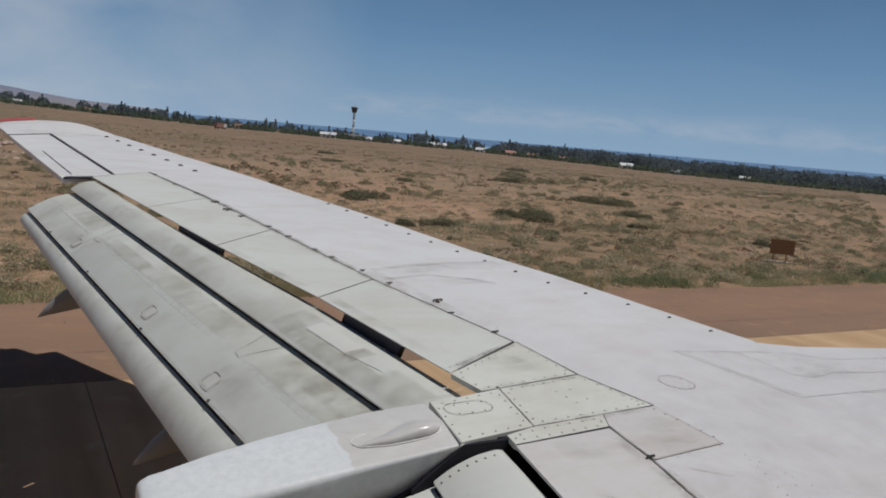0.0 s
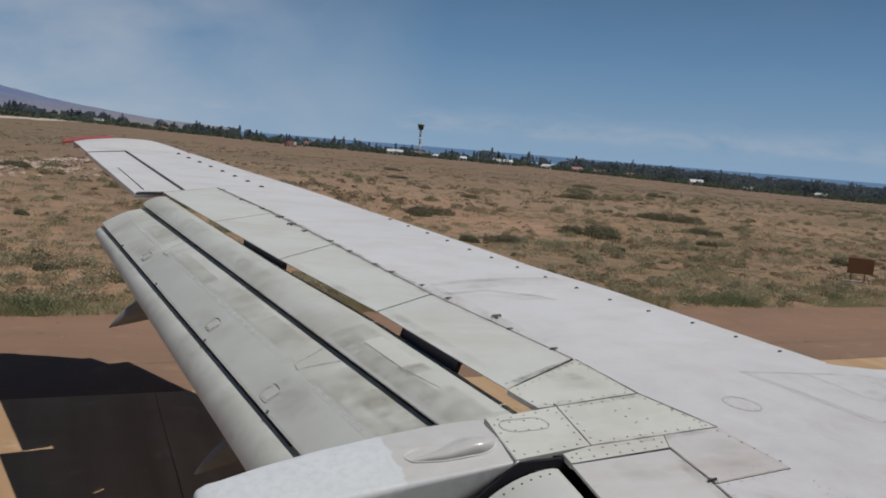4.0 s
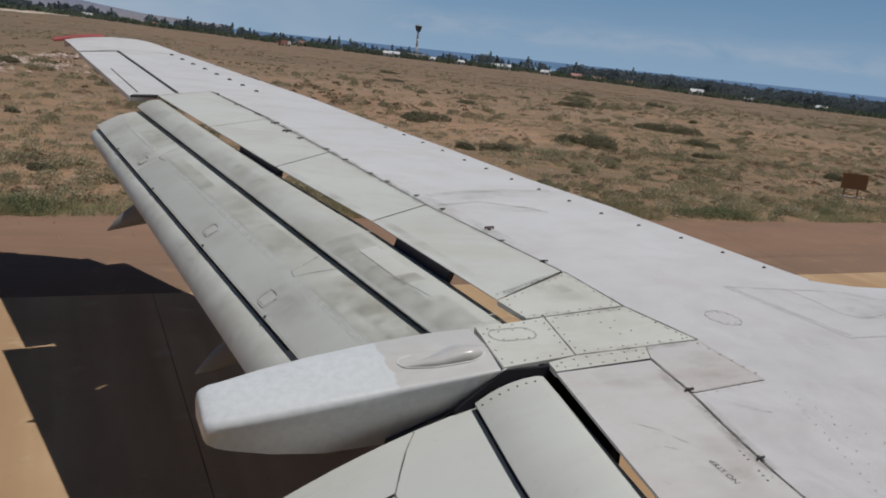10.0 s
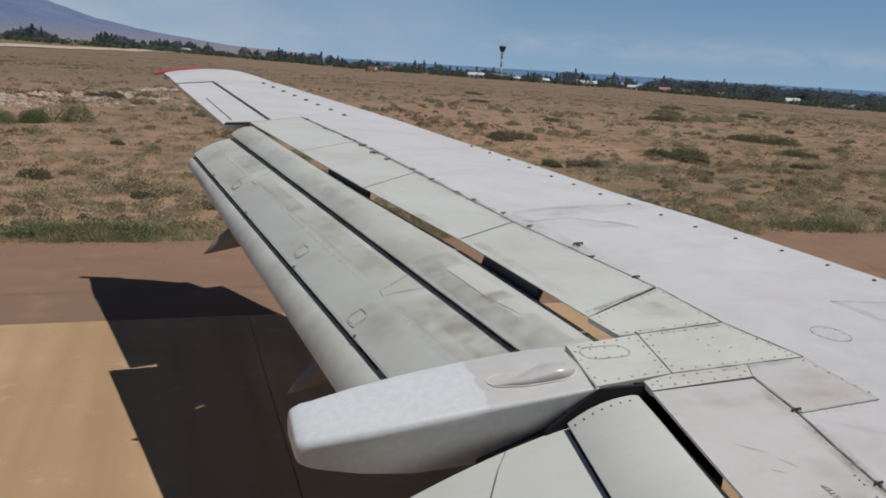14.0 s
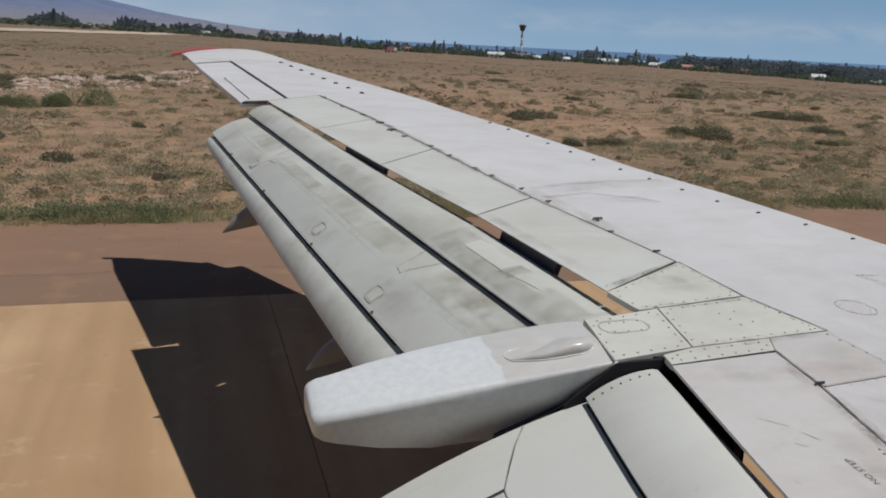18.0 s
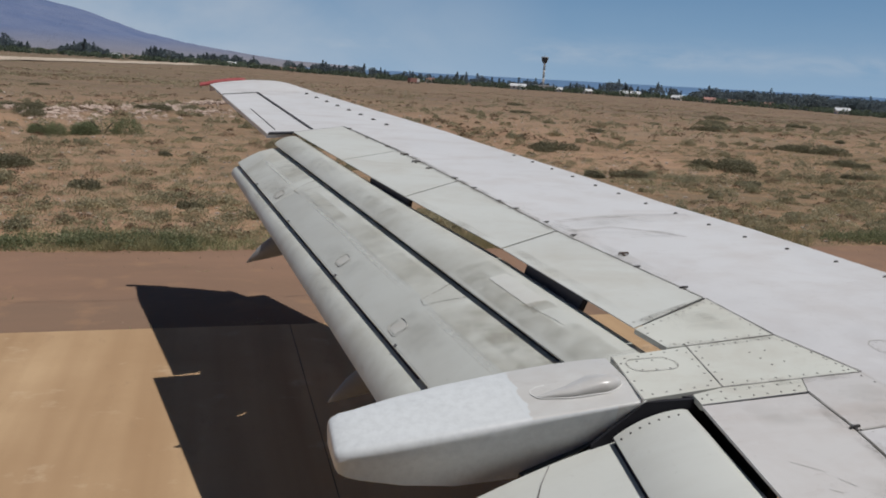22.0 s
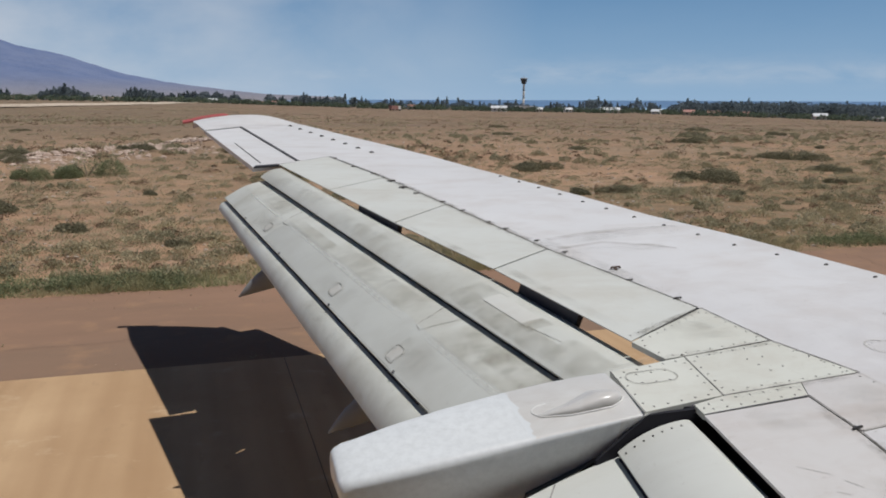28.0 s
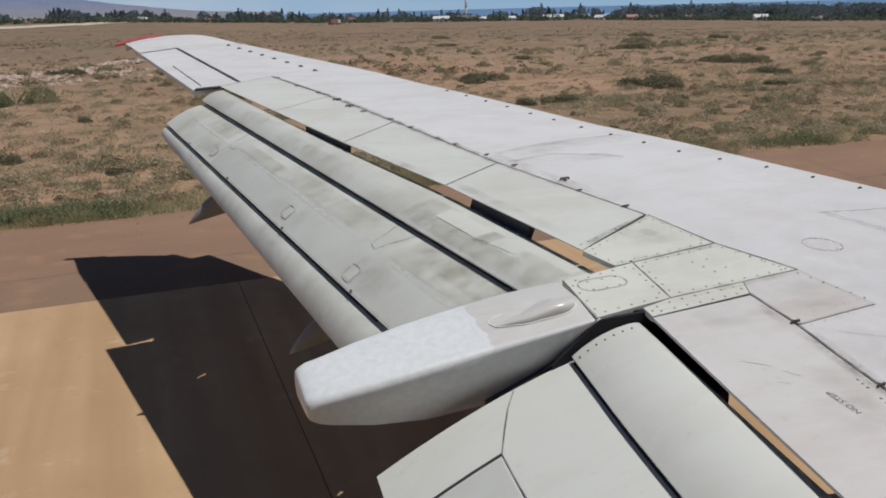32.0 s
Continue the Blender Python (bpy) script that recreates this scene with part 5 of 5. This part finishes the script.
for az, d, w, deep, h, iw, ir, label in (
        (-6.0, 600, 12, 7, 3, 0, 0, "small white house with a pale sheet roof"), (1.2, 590, 14, 8, 3, 0, 0, "small white house with a pale sheet roof"), (5.2, 595, 11, 8, 3, 0, 1, "small white house with a red roof"),
        (14.6, 560, 13, 8, 3, 0, 1, "small white house with a red roof"), (20.6, 540, 26, 9, 3.2, 0, 0, "long white shed with a pale sheet roof"), (23.4, 560, 12, 8, 3, 0, 0, "small white house with a pale sheet roof"),
        (25.4, 570, 14, 8, 3, 0, 0, "small white house with a pale sheet roof"), (28.2, 560, 34, 10, 3.5, 0, 0, "long white shed with a pale sheet roof"), (31.2, 560, 16, 9, 3, 0, 0, "small white house with a pale sheet roof"),
        (33.4, 555, 18, 9, 3.4, 1, 1, "ochre house with a red roof"), (34.8, 590, 24, 10, 3.0, 1, 1, "long ochre building with red roofs"), (37.0, 600, 20, 9, 3.0, 1, 1, "long ochre building with red roofs"),
        (41.4, 540, 20, 10, 3.5, 0, 0, "white shed with a pale sheet roof"), (44.6, 560, 14, 8, 3, 0, 2, "white house with a grey roof"), (49.0, 570, 16, 8, 3, 0, 0, "small white house with a pale sheet roof")):
    house(az, d, w, deep, h, M_WALLS[iw], M_ROOFS[ir], label)

# control tower: shaft, flared cab, roof
tower = thing("control_tower", "dark and white banded airfield tower with a flared cab", "tower")
for k in range(8):
    z0 = -2 + 2.95 * k
    rings = [[(r * math.cos(a), r * math.sin(a), z) for a in [i / 14 * 2 * math.pi for i in range(14)]] for z, r in ((z0, 0.95 - 0.02 * k), (z0 + 2.95, 0.93 - 0.02 * k))]
    part("shaft", loft(rings), M_WALLS[0] if k % 2 else M_ROOFS[2], tower, "white band of the shaft" if k % 2 else "dark band of the shaft", True)
rings = [[(r * math.cos(a), r * math.sin(a), z) for a in [i / 8 * 2 * math.pi for i in range(8)]] for z, r in ((21.2, 1.1), (22.0, 1.9), (25.0, 2.7), (25.3, 2.7))]
cab = part("cab", loft(rings), M_PANE, tower, "dark glazed cab")
rings = [[(r * math.cos(a), r * math.sin(a), z) for a in [i / 8 * 2 * math.pi for i in range(8)]] for z, r in ((25.3, 2.85), (25.7, 2.85), (26.1, 2.2))]
part("roof", loft(rings), M_ROOFS[2], tower)
part("mast", tube([(0, 0, 26), (0, 0, 28)], 0.10), M_ROOFS[2], tower)
block("base_building", -7, 8, -4, 5, -2, 4.2, M_WALLS[0], tower, "white base building")
tower.matrix_basis = pose(*ahead(22.3, 660), 0, 0, -18)

# red and white fire truck far out on the plain
truck = thing("truck", "small red and white truck parked on the plain", "truck")
block("body", -3.0, 1.2, -1.2, 1.2, 0.8, 2.7, M_ROOFS[1], truck, "red body")
block("cab", 1.3, 3.0, -1.2, 1.2, 0.8, 2.5, M_WALLS[0], truck, "white cab")
for x in (-2.0, 2.1):
    for y in (-1.15, 1.15):
        rings = [[(x + 0.5 * math.cos(a), y + q, 0.5 + 0.5 * math.sin(a)) for a in [i / 12 * 2 * math.pi for i in range(12)]] for q in (-0.15, 0.15)]
        part("wheel", loft(rings), M_TYRE, truck)
truck.matrix_basis = pose(*ahead(13.4, 420, -0.1), 0, 0, 25)

# ---------------------------------------------------------------- scrub near the taxiway
rnd = random.Random(23)


def in_view(y, spare=4):
    return -0.27 * y - spare, 1.45 * y + spare


tufts, sage, grass, stones = Heap(), Heap(), Heap(), Heap()


def tuft(heap, x, y, r, h, n_, rnd, width=0.012):
    z = land(x, y) if y > 16.7 else -0.02
    for _ in range(n_):
        a, q = rnd.random() * 6.283, r * math.sqrt(rnd.random())
        p = Vector((x + q * math.cos(a), y + q * math.sin(a), z - 0.01))
        out = 0.5 * q + 0.05
        heap.blade(p, h * (0.55 + 0.6 * rnd.random()) * (1 - 0.45 * q / r), (out * math.cos(a) + rnd.gauss(0, 0.04), out * math.sin(a) + rnd.gauss(0, 0.04)), width, rnd)


def cushion(heap, x, y, r, h, n_, size, rnd):
    z = land(x, y)
    for _ in range(n_):
        a, b = rnd.random() * 6.283, rnd.random() ** 0.7
        q = r * math.sqrt(1 - b * b) * (0.6 + 0.5 * rnd.random())
        heap.leaf(Vector((x + q * math.cos(a), y + q * math.sin(a), z + h * b * (0.6 + 0.5 * rnd.random()))), size * (0.6 + 0.8 * rnd.random()), rnd)


# green verge along the shoulder
for i in range(3600):
    y = 16.5 + abs(rnd.gauss(0, 0.95))
    x = rnd.uniform(*in_view(y, 3))
    if noise.noise((x * 0.35, y * 0.3, 5.0)) + (0.05 if x < 9 else -0.10) < rnd.uniform(-0.2, 0.35):
        continue
    tuft(grass, x, y, rnd.uniform(0.08, 0.26), rnd.uniform(0.06, 0.30) * (1.3 if noise.noise((x * 0.5, y * 0.5, 3.0)) > 0.1 else 0.8), 24, rnd, 0.009)
# low green weeds between the grass
weed_green = Heap()
for i in range(700):
    y = 16.65 + abs(rnd.gauss(0, 0.9))
    x = rnd.uniform(*in_view(y, 3))
    if noise.noise((x * 0.30, y * 0.5, 21.0)) + 0.4 * noise.noise((x * 1.1, y * 0.9, 22.0)) < rnd.uniform(0.05, 0.4):
        continue
    r = rnd.uniform(0.12, 0.34)
    cushion(weed_green, x, y, r, rnd.uniform(0.14, 0.36), int(420 * r + 60), 0.022, rnd)
M_WEED = foliage("weed_leaves", (0.18, 0.205, 0.110), (0.34, 0.355, 0.205))
tagged(new("green_weeds", weed_green.made("green_weeds", M_WEED)), "bushy green weeds at the rim of the shoulder", "weeds", kind="stuff")
# tufts and low cushions over the plain
brush = Heap()
for i in range(26000):
    y = 17.5 * math.exp(rnd.random() * 2.2)
    x = rnd.uniform(*in_view(y))
    dens = noise.noise((x * 0.11, y * 0.11, 1.0)) + 0.5 * noise.noise((x * 0.5, y * 0.5, 2.0))
    if dens < rnd.uniform(-0.55, 0.35):
        continue
    k_ = 1 + y / 70
    if rnd.random() < 0.70:
        tuft(tufts, x, y, rnd.uniform(0.07, 0.20) * k_, rnd.uniform(0.06, 0.16), 13 if y < 50 else 8, rnd, 0.008 * k_)
    elif y < 60:
        tuft(sage, x, y, rnd.uniform(0.12, 0.36), rnd.uniform(0.10, 0.24), 44, rnd, 0.010)
    else:
        tuft(sage, x, y, rnd.uniform(0.2, 0.65), rnd.uniform(0.10, 0.28), 16, rnd, 0.03)
hummock = Heap()
for i in range(1150):                                    # rounded hummocks of soft straw-olive grass, densest behind the verge
    y = 17.3 * math.exp(abs(rnd.gauss(0, 0.42)))
    x = rnd.uniform(*in_view(y))
    if noise.noise((x * 0.09, y * 0.07, 33.0)) + 0.4 * noise.noise((x * 0.4, y * 0.3, 35.0)) - (0.34 if x > 9 else 0.0) < rnd.uniform(-0.35, 0.30):
        continue
    r = rnd.uniform(0.14, 0.46)
    cushion(hummock, x, y, r, r * rnd.uniform(0.45, 0.75), int(110 + 420 * r), 0.030, rnd)
M_HUMMOCK = foliage("hummock_blades", (0.40, 0.36, 0.235), (0.60, 0.53, 0.36), 0.4)
tagged(new("grass_hummocks", hummock.made("grass_hummocks", M_HUMMOCK)), "rounded hummocks of straw and olive steppe grass", "grass", kind="stuff")
bushes = Heap()
brnd = random.Random(77)
for i in range(700):                                     # rounded grey-green bushes, a few lobes each
    y = 17.6 * math.exp(brnd.random() ** 1.2 * 1.5)
    x = brnd.uniform(*in_view(y))
    if noise.noise((x * 0.08, y * 0.08, 45.0)) + 0.5 * noise.noise((x * 0.35, y * 0.3, 46.0)) < brnd.uniform(-0.40, 0.45):
        continue
    r = brnd.uniform(0.13, 0.34) * (1 + y / 90)
    for _ in range(brnd.randint(2, 4)):
        q = r * brnd.uniform(0.55, 1.0)
        cushion(bushes, x + brnd.gauss(0, 0.75 * r), y + brnd.gauss(0, 0.4 * r), q, q * brnd.uniform(0.7, 1.15), int(60 + 330 * q), 0.024 * (1 + y / 80), brnd)
M_BUSH = foliage("bush_leaves", (0.265, 0.250, 0.158), (0.45, 0.42, 0.285), 0.3)
tagged(new("steppe_bushes", bushes.made("steppe_bushes", M_BUSH)), "rounded grey-green bushes of the dry steppe", "bushes", kind="stuff")
for i in range(4300):
    y = 17.5 * math.exp(rnd.random() ** 0.9 * 2.3)
    x = rnd.uniform(*in_view(y))
    patch = noise.noise((x * 0.06, y * 0.09, 14.0)) + 0.45 * noise.noise((x * 0.3, y * 0.3, 15.0))
    if patch < rnd.uniform(-0.35, 0.30):
        continue
    near = y < 45
    r = rnd.uniform(0.10, 0.34) * (1.0 if near else 1.35) * (1.7 if rnd.random() < 0.10 else 1.0)
    kind_ = sage if rnd.random() < 0.62 else brush
    cushion(kind_, x, y, r * rnd.uniform(0.9, 1.5), r * rnd.uniform(0.45, 0.8), int((95 if near else 42) * (0.6 + 1.6 * r)), 0.028 if near else 0.062, rnd)
for i in range(9500):
    y = 115 * math.exp(rnd.random() * 1.5)
    x = rnd.uniform(*in_view(y))
    if noise.noise((x * 0.02, y * 0.05, 8.0)) + 0.5 * noise.noise((x * 0.08, y * 0.15, 9.0)) < rnd.uniform(-0.3, 0.3):
        continue
    tuft(sage if rnd.random() < 0.6 else brush, x, y, rnd.uniform(0.5, 2.2), rnd.uniform(0.15, 0.4), 12, rnd, 0.09)
M_BRUSH = foliage("brush_twigs", (0.185, 0.130, 0.085), (0.32, 0.23, 0.155))
tagged(new("dry_brush", brush.made("dry_brush", M_BRUSH)), "dark brown twiggy brush scattered over the plain", "scrub", kind="stuff")
tagged(new("verge_grass", grass.made("verge_grass", M_GRASS)), "green and straw-coloured grass along the shoulder", "grass", kind="stuff")
tagged(new("dry_tufts", tufts.made("dry_tufts", M_TUFT)), "dry straw-coloured grass tufts on the plain", "grass", kind="stuff")
tagged(new("sage_cushions", sage.made("sage_cushions", M_SAGE)), "low grey-olive cushions of steppe scrub", "scrub", kind="stuff")

# loose stones
vs, fs = [], []
ico = bmesh.new()
bmesh.ops.create_icosphere(ico, subdivisions=1, radius=1.0)
base_v, base_f = [v.co.copy() for v in ico.verts], [tuple(v.index for v in f.verts) for f in ico.faces]
ico.free()
for i in range(3200):
    y = 17.0 * math.exp(rnd.random() * 1.7)
    x = rnd.uniform(*in_view(y))
    r = rnd.uniform(0.015, 0.05) * (1 + y / 60)
    k0, z = len(vs), land(x, y)
    for v in base_v:
        j = 0.75 + 0.5 * rnd.random()
        vs.append((x + v.x * r * j * 1.2, y + v.y * r * j, z + v.z * r * j * 0.6 + r * 0.2))
    fs += [tuple(k0 + q for q in f) for f in base_f]
s = Shader("pale_stone", 0.9)
M_STONE = s.done(s.mix(s.random(), (0.32, 0.25, 0.19), (0.55, 0.47, 0.40)), None, s.noise(20, 4), 0.4, 0.01)
tagged(new("stones", mesh_of("stones", vs, fs, M_STONE)), "loose pale stones scattered on the soil", "stones", kind="stuff")


# low bank of pinkish rubble on the plain
rubble = random.Random(61)
vs, fs = [], []
for i in range(5200):
    f = 1.35 * rubble.random()
    x, y = -15 + 15.5 * f + rubble.gauss(0, 1.3), 40 + 26 * f + rubble.gauss(0, 3.6)
    if noise.noise((x * 0.5, y * 0.25, 3.3)) < rubble.uniform(-0.3, 0.1):
        continue
    r = 0.035 + 0.19 * rubble.random() ** 3
    k0, z = len(vs), land(x, y) - 0.3 * r
    for v in base_v:
        j = 0.7 + 0.6 * rubble.random()
        vs.append((x + v.x * r * j * 1.25, y + v.y * r * j, z + v.z * r * j * 0.8 + r * 0.15))
    fs += [tuple(k0 + q for q in f_) for f_ in base_f]
s = Shader("pink_rubble", 0.92)
M_RUBBLE = s.done(s.mix(s.random(), (0.37, 0.265, 0.205), (0.60, 0.475, 0.395)), None, s.noise(14, 4), 0.4, 0.02)
tagged(new("rubble_bank", mesh_of("rubble_bank", vs, fs, M_RUBBLE)), "low bank of pinkish broken rubble", "rubble", kind="stuff")

# brown board on two posts with a pale base
sign = thing("sign_board", "rusty brown board on two posts, seen from behind", "sign")
M_BOARD = plain_paint("rusty_board", (0.27, 0.135, 0.065), (0.34, 0.18, 0.09))
M_PALE = plain_paint("pale_concrete_foot", (0.52, 0.47, 0.40), (0.64, 0.58, 0.50))
block("board", -0.56, 0.56, -0.02, 0.02, 0.42, 1.12, M_BOARD, sign)
block("board_frame", -0.58, 0.58, -0.03, 0.03, 1.12, 1.15, M_BOARD, sign, "raised rim of the board")
for x in (-0.36, 0.22):
    block("post", x - 0.03, x + 0.03, 0.022, 0.07, -0.05, 1.05, M_BOARD, sign)
block("foot", -0.75, 0.6, -0.12, 0.16, -0.08, 0.06, M_PALE, sign, "pale concrete foot")
sign.matrix_basis = pose(26.3, 20.6, land(26.3, 20.6), 0, 0, -42) @ Matrix.Scale(0.78, 4)


# larger shrubs, one by one
def shrub(r, h, n_, seed, mat=None, label="dark olive steppe shrub with a ragged outline"):
    q = random.Random(seed)
    e_ = thing("shrub", label, "shrub", group="shrubs on the plain")
    heap = Heap()
    lobes = [(q.uniform(-0.7, 0.7) * r, q.uniform(-0.5, 0.5) * r, q.uniform(0.4, 0.75)) for _ in range(6)] + [(0, 0, 0.9)]
    for _ in range(n_):
        cx, cy, k_ = q.choice(lobes)
        a, b = q.random() * 6.283, q.random()
        rr = r * 0.62 * k_ * (0.6 + 0.5 * q.random()) * math.sqrt(1 - b * b * 0.8)
        heap.leaf(Vector((cx + rr * math.cos(a), cy + rr * math.sin(a), h * k_ * (0.05 + b * (0.7 + 0.4 * q.random())))), 0.023 * (0.6 + 0.9 * q.random()), q)
    child("foliage", heap.made("foliage", mat or M_SHRUB), e_)
    for i in range(4):
        a = q.random() * 6.283
        part("stem", tube([(0, 0, -0.05), (0.2 * r * math.cos(a), 0.2 * r * math.sin(a), 0.3 * h), (0.5 * r * math.cos(a), 0.5 * r * math.sin(a), 0.65 * h)], 0.015, 5), M_BARK, e_)
    return e_


forms = [shrub(0.5, 0.32, 3800, 1), shrub(0.9, 0.38, 7500, 2), shrub(1.4, 0.46, 13000, 3), shrub(1.35, 1.0, 12000, 4, M_WEED, "bushy green shrub at the foot of the rubble bank")]
spots = [(0, -3.4, 24.5), (1, -6.4, 29.0), (0, -1.8, 33.0), (1, 3.9, 38.0), (2, 9.4, 44.0), (1, 16.4, 29.5), (1, 23.5, 33.0), (0, 27.5, 30.0), (1, 31.5, 35.0), (2, 35.5, 42.0), (0, 20.5, 27.5), (0, 14.6, 29.5),
         (1, 17.5, 41.0), (2, 27.0, 55.0), (1, 40.0, 60.0), (0, 46.0, 52.0), (2, 12.0, 62.0), (1, 3.0, 57.0), (2, -9.5, 48.0), (1, -13.0, 60.0), (2, 50.0, 75.0), (2, 32.0, 84.0), (1, 64.0, 80.0),
         (2, 8.0, 92.0), (2, -18.0, 98.0), (2, 70.0, 104.0), (2, 44.0, 118.0), (3, -7.3, 41.0), (3, -5.0, 41.6), (1, -9.6, 50.0), (1, -3.4, 56.0), (0, -12.5, 47.0), (1, -1.5, 62.0), (0, 7.2, 24.2), (0, 30.5, 25.0), (0, -0.6, 21.5)]
used = set()
for i, (k_, x, y) in enumerate(spots):
    size = 1.1 + 0.35 * math.sin(i * 2.3)
    m = pose(x, y, land(x, y) - 0.02, 0, 0, 77 * i) @ Matrix.Diagonal((size, size, size * 0.9, 1))
    if k_ in used:
        copy_thing(forms[k_], m)
    else:
        forms[k_].matrix_basis = m
        used.add(k_)

# cracks and weeds on the shoulder
rnd = random.Random(31)
s = Shader("crack_dirt", 0.95)
M_CRACK = s.done(s.mix(s.ramp(s.noise(3, 4), 0.4, 0.62), (0.085, 0.06, 0.042), (0.20, 0.135, 0.09)))
cracks = thing("shoulder_cracks", "dark cracks with weeds in the worn asphalt", "cracks", kind="stuff")
for x0, y0, x1, y1 in ((-5.2, 12.95, 1.5, 13.05), (-6.6, 13.3, -6.2, 15.6), (9.0, 12.9, 30.0, 13.0), (14.0, 11.6, 15.2, 15.8), (22.0, 11.6, 23.0, 15.9), (3.0, 13.02, 9.0, 12.9)):
    n_ = 26
    bm_ = bmesh.new()
    prev = None
    for i in range(n_ + 1):
        f = i / n_
        x = x0 + (x1 - x0) * f + 0.10 * noise.noise((f * 9, x0, 1.0))
        y = y0 + (y1 - y0) * f + 0.10 * noise.noise((f * 9, y0, 7.0))
        w_ = 0.003 + 0.006 * abs(noise.noise((f * 14, x0, 3.0)))
        up = abs(y1 - y0) > abs(x1 - x0)
        pair = [bm_.verts.new((x + (w_ if up else 0), y + (0 if up else w_), 0.006)), bm_.verts.new((x - (w_ if up else 0), y - (0 if up else w_), 0.006))]
        if prev:
            bm_.faces.new((prev[0], prev[1], pair[1], pair[0]))
        prev = pair
    part("crack", bm_, M_CRACK, cracks)
vs, fs = [], []
for i in range(600):
    x, y = rnd.uniform(-12, 34), (16.45 - abs(rnd.gauss(0, 0.55))) if rnd.random() < 0.75 else EDGE + 0.1 + abs(rnd.gauss(0, 0.25))
    r = rnd.uniform(0.004, 0.013)
    k0 = len(vs)
    for v in base_v:
        j = 0.7 + 0.6 * rnd.random()
        vs.append((x + v.x * r * j * 1.2, y + v.y * r * j, v.z * r * j * 0.7))
    fs += [tuple(k0 + q for q in f) for f in base_f]
M_GRIT = plain_paint("brown_grit", (0.30, 0.20, 0.13), (0.44, 0.33, 0.24))
tagged(new("grit", mesh_of("grit", vs, fs, M_GRIT)), "loose brown grit along the rims of the shoulder", "stones", kind="stuff")
weeds = Heap()
for i in range(150):
    x = rnd.uniform(-7, 26)
    y = rnd.choice((EDGE + 0.06, EDGE + 0.06, 12.98, 15.2)) + rnd.gauss(0, 0.04 if rnd.random() < 0.7 else 0.5)
    tuft(weeds, x, y, rnd.uniform(0.03, 0.09), rnd.uniform(0.03, 0.10), 10, rnd, 0.007)
tagged(new("weeds", weeds.made("weeds", M_GRASS)), "small weeds along the pavement edges", "weeds", kind="stuff")
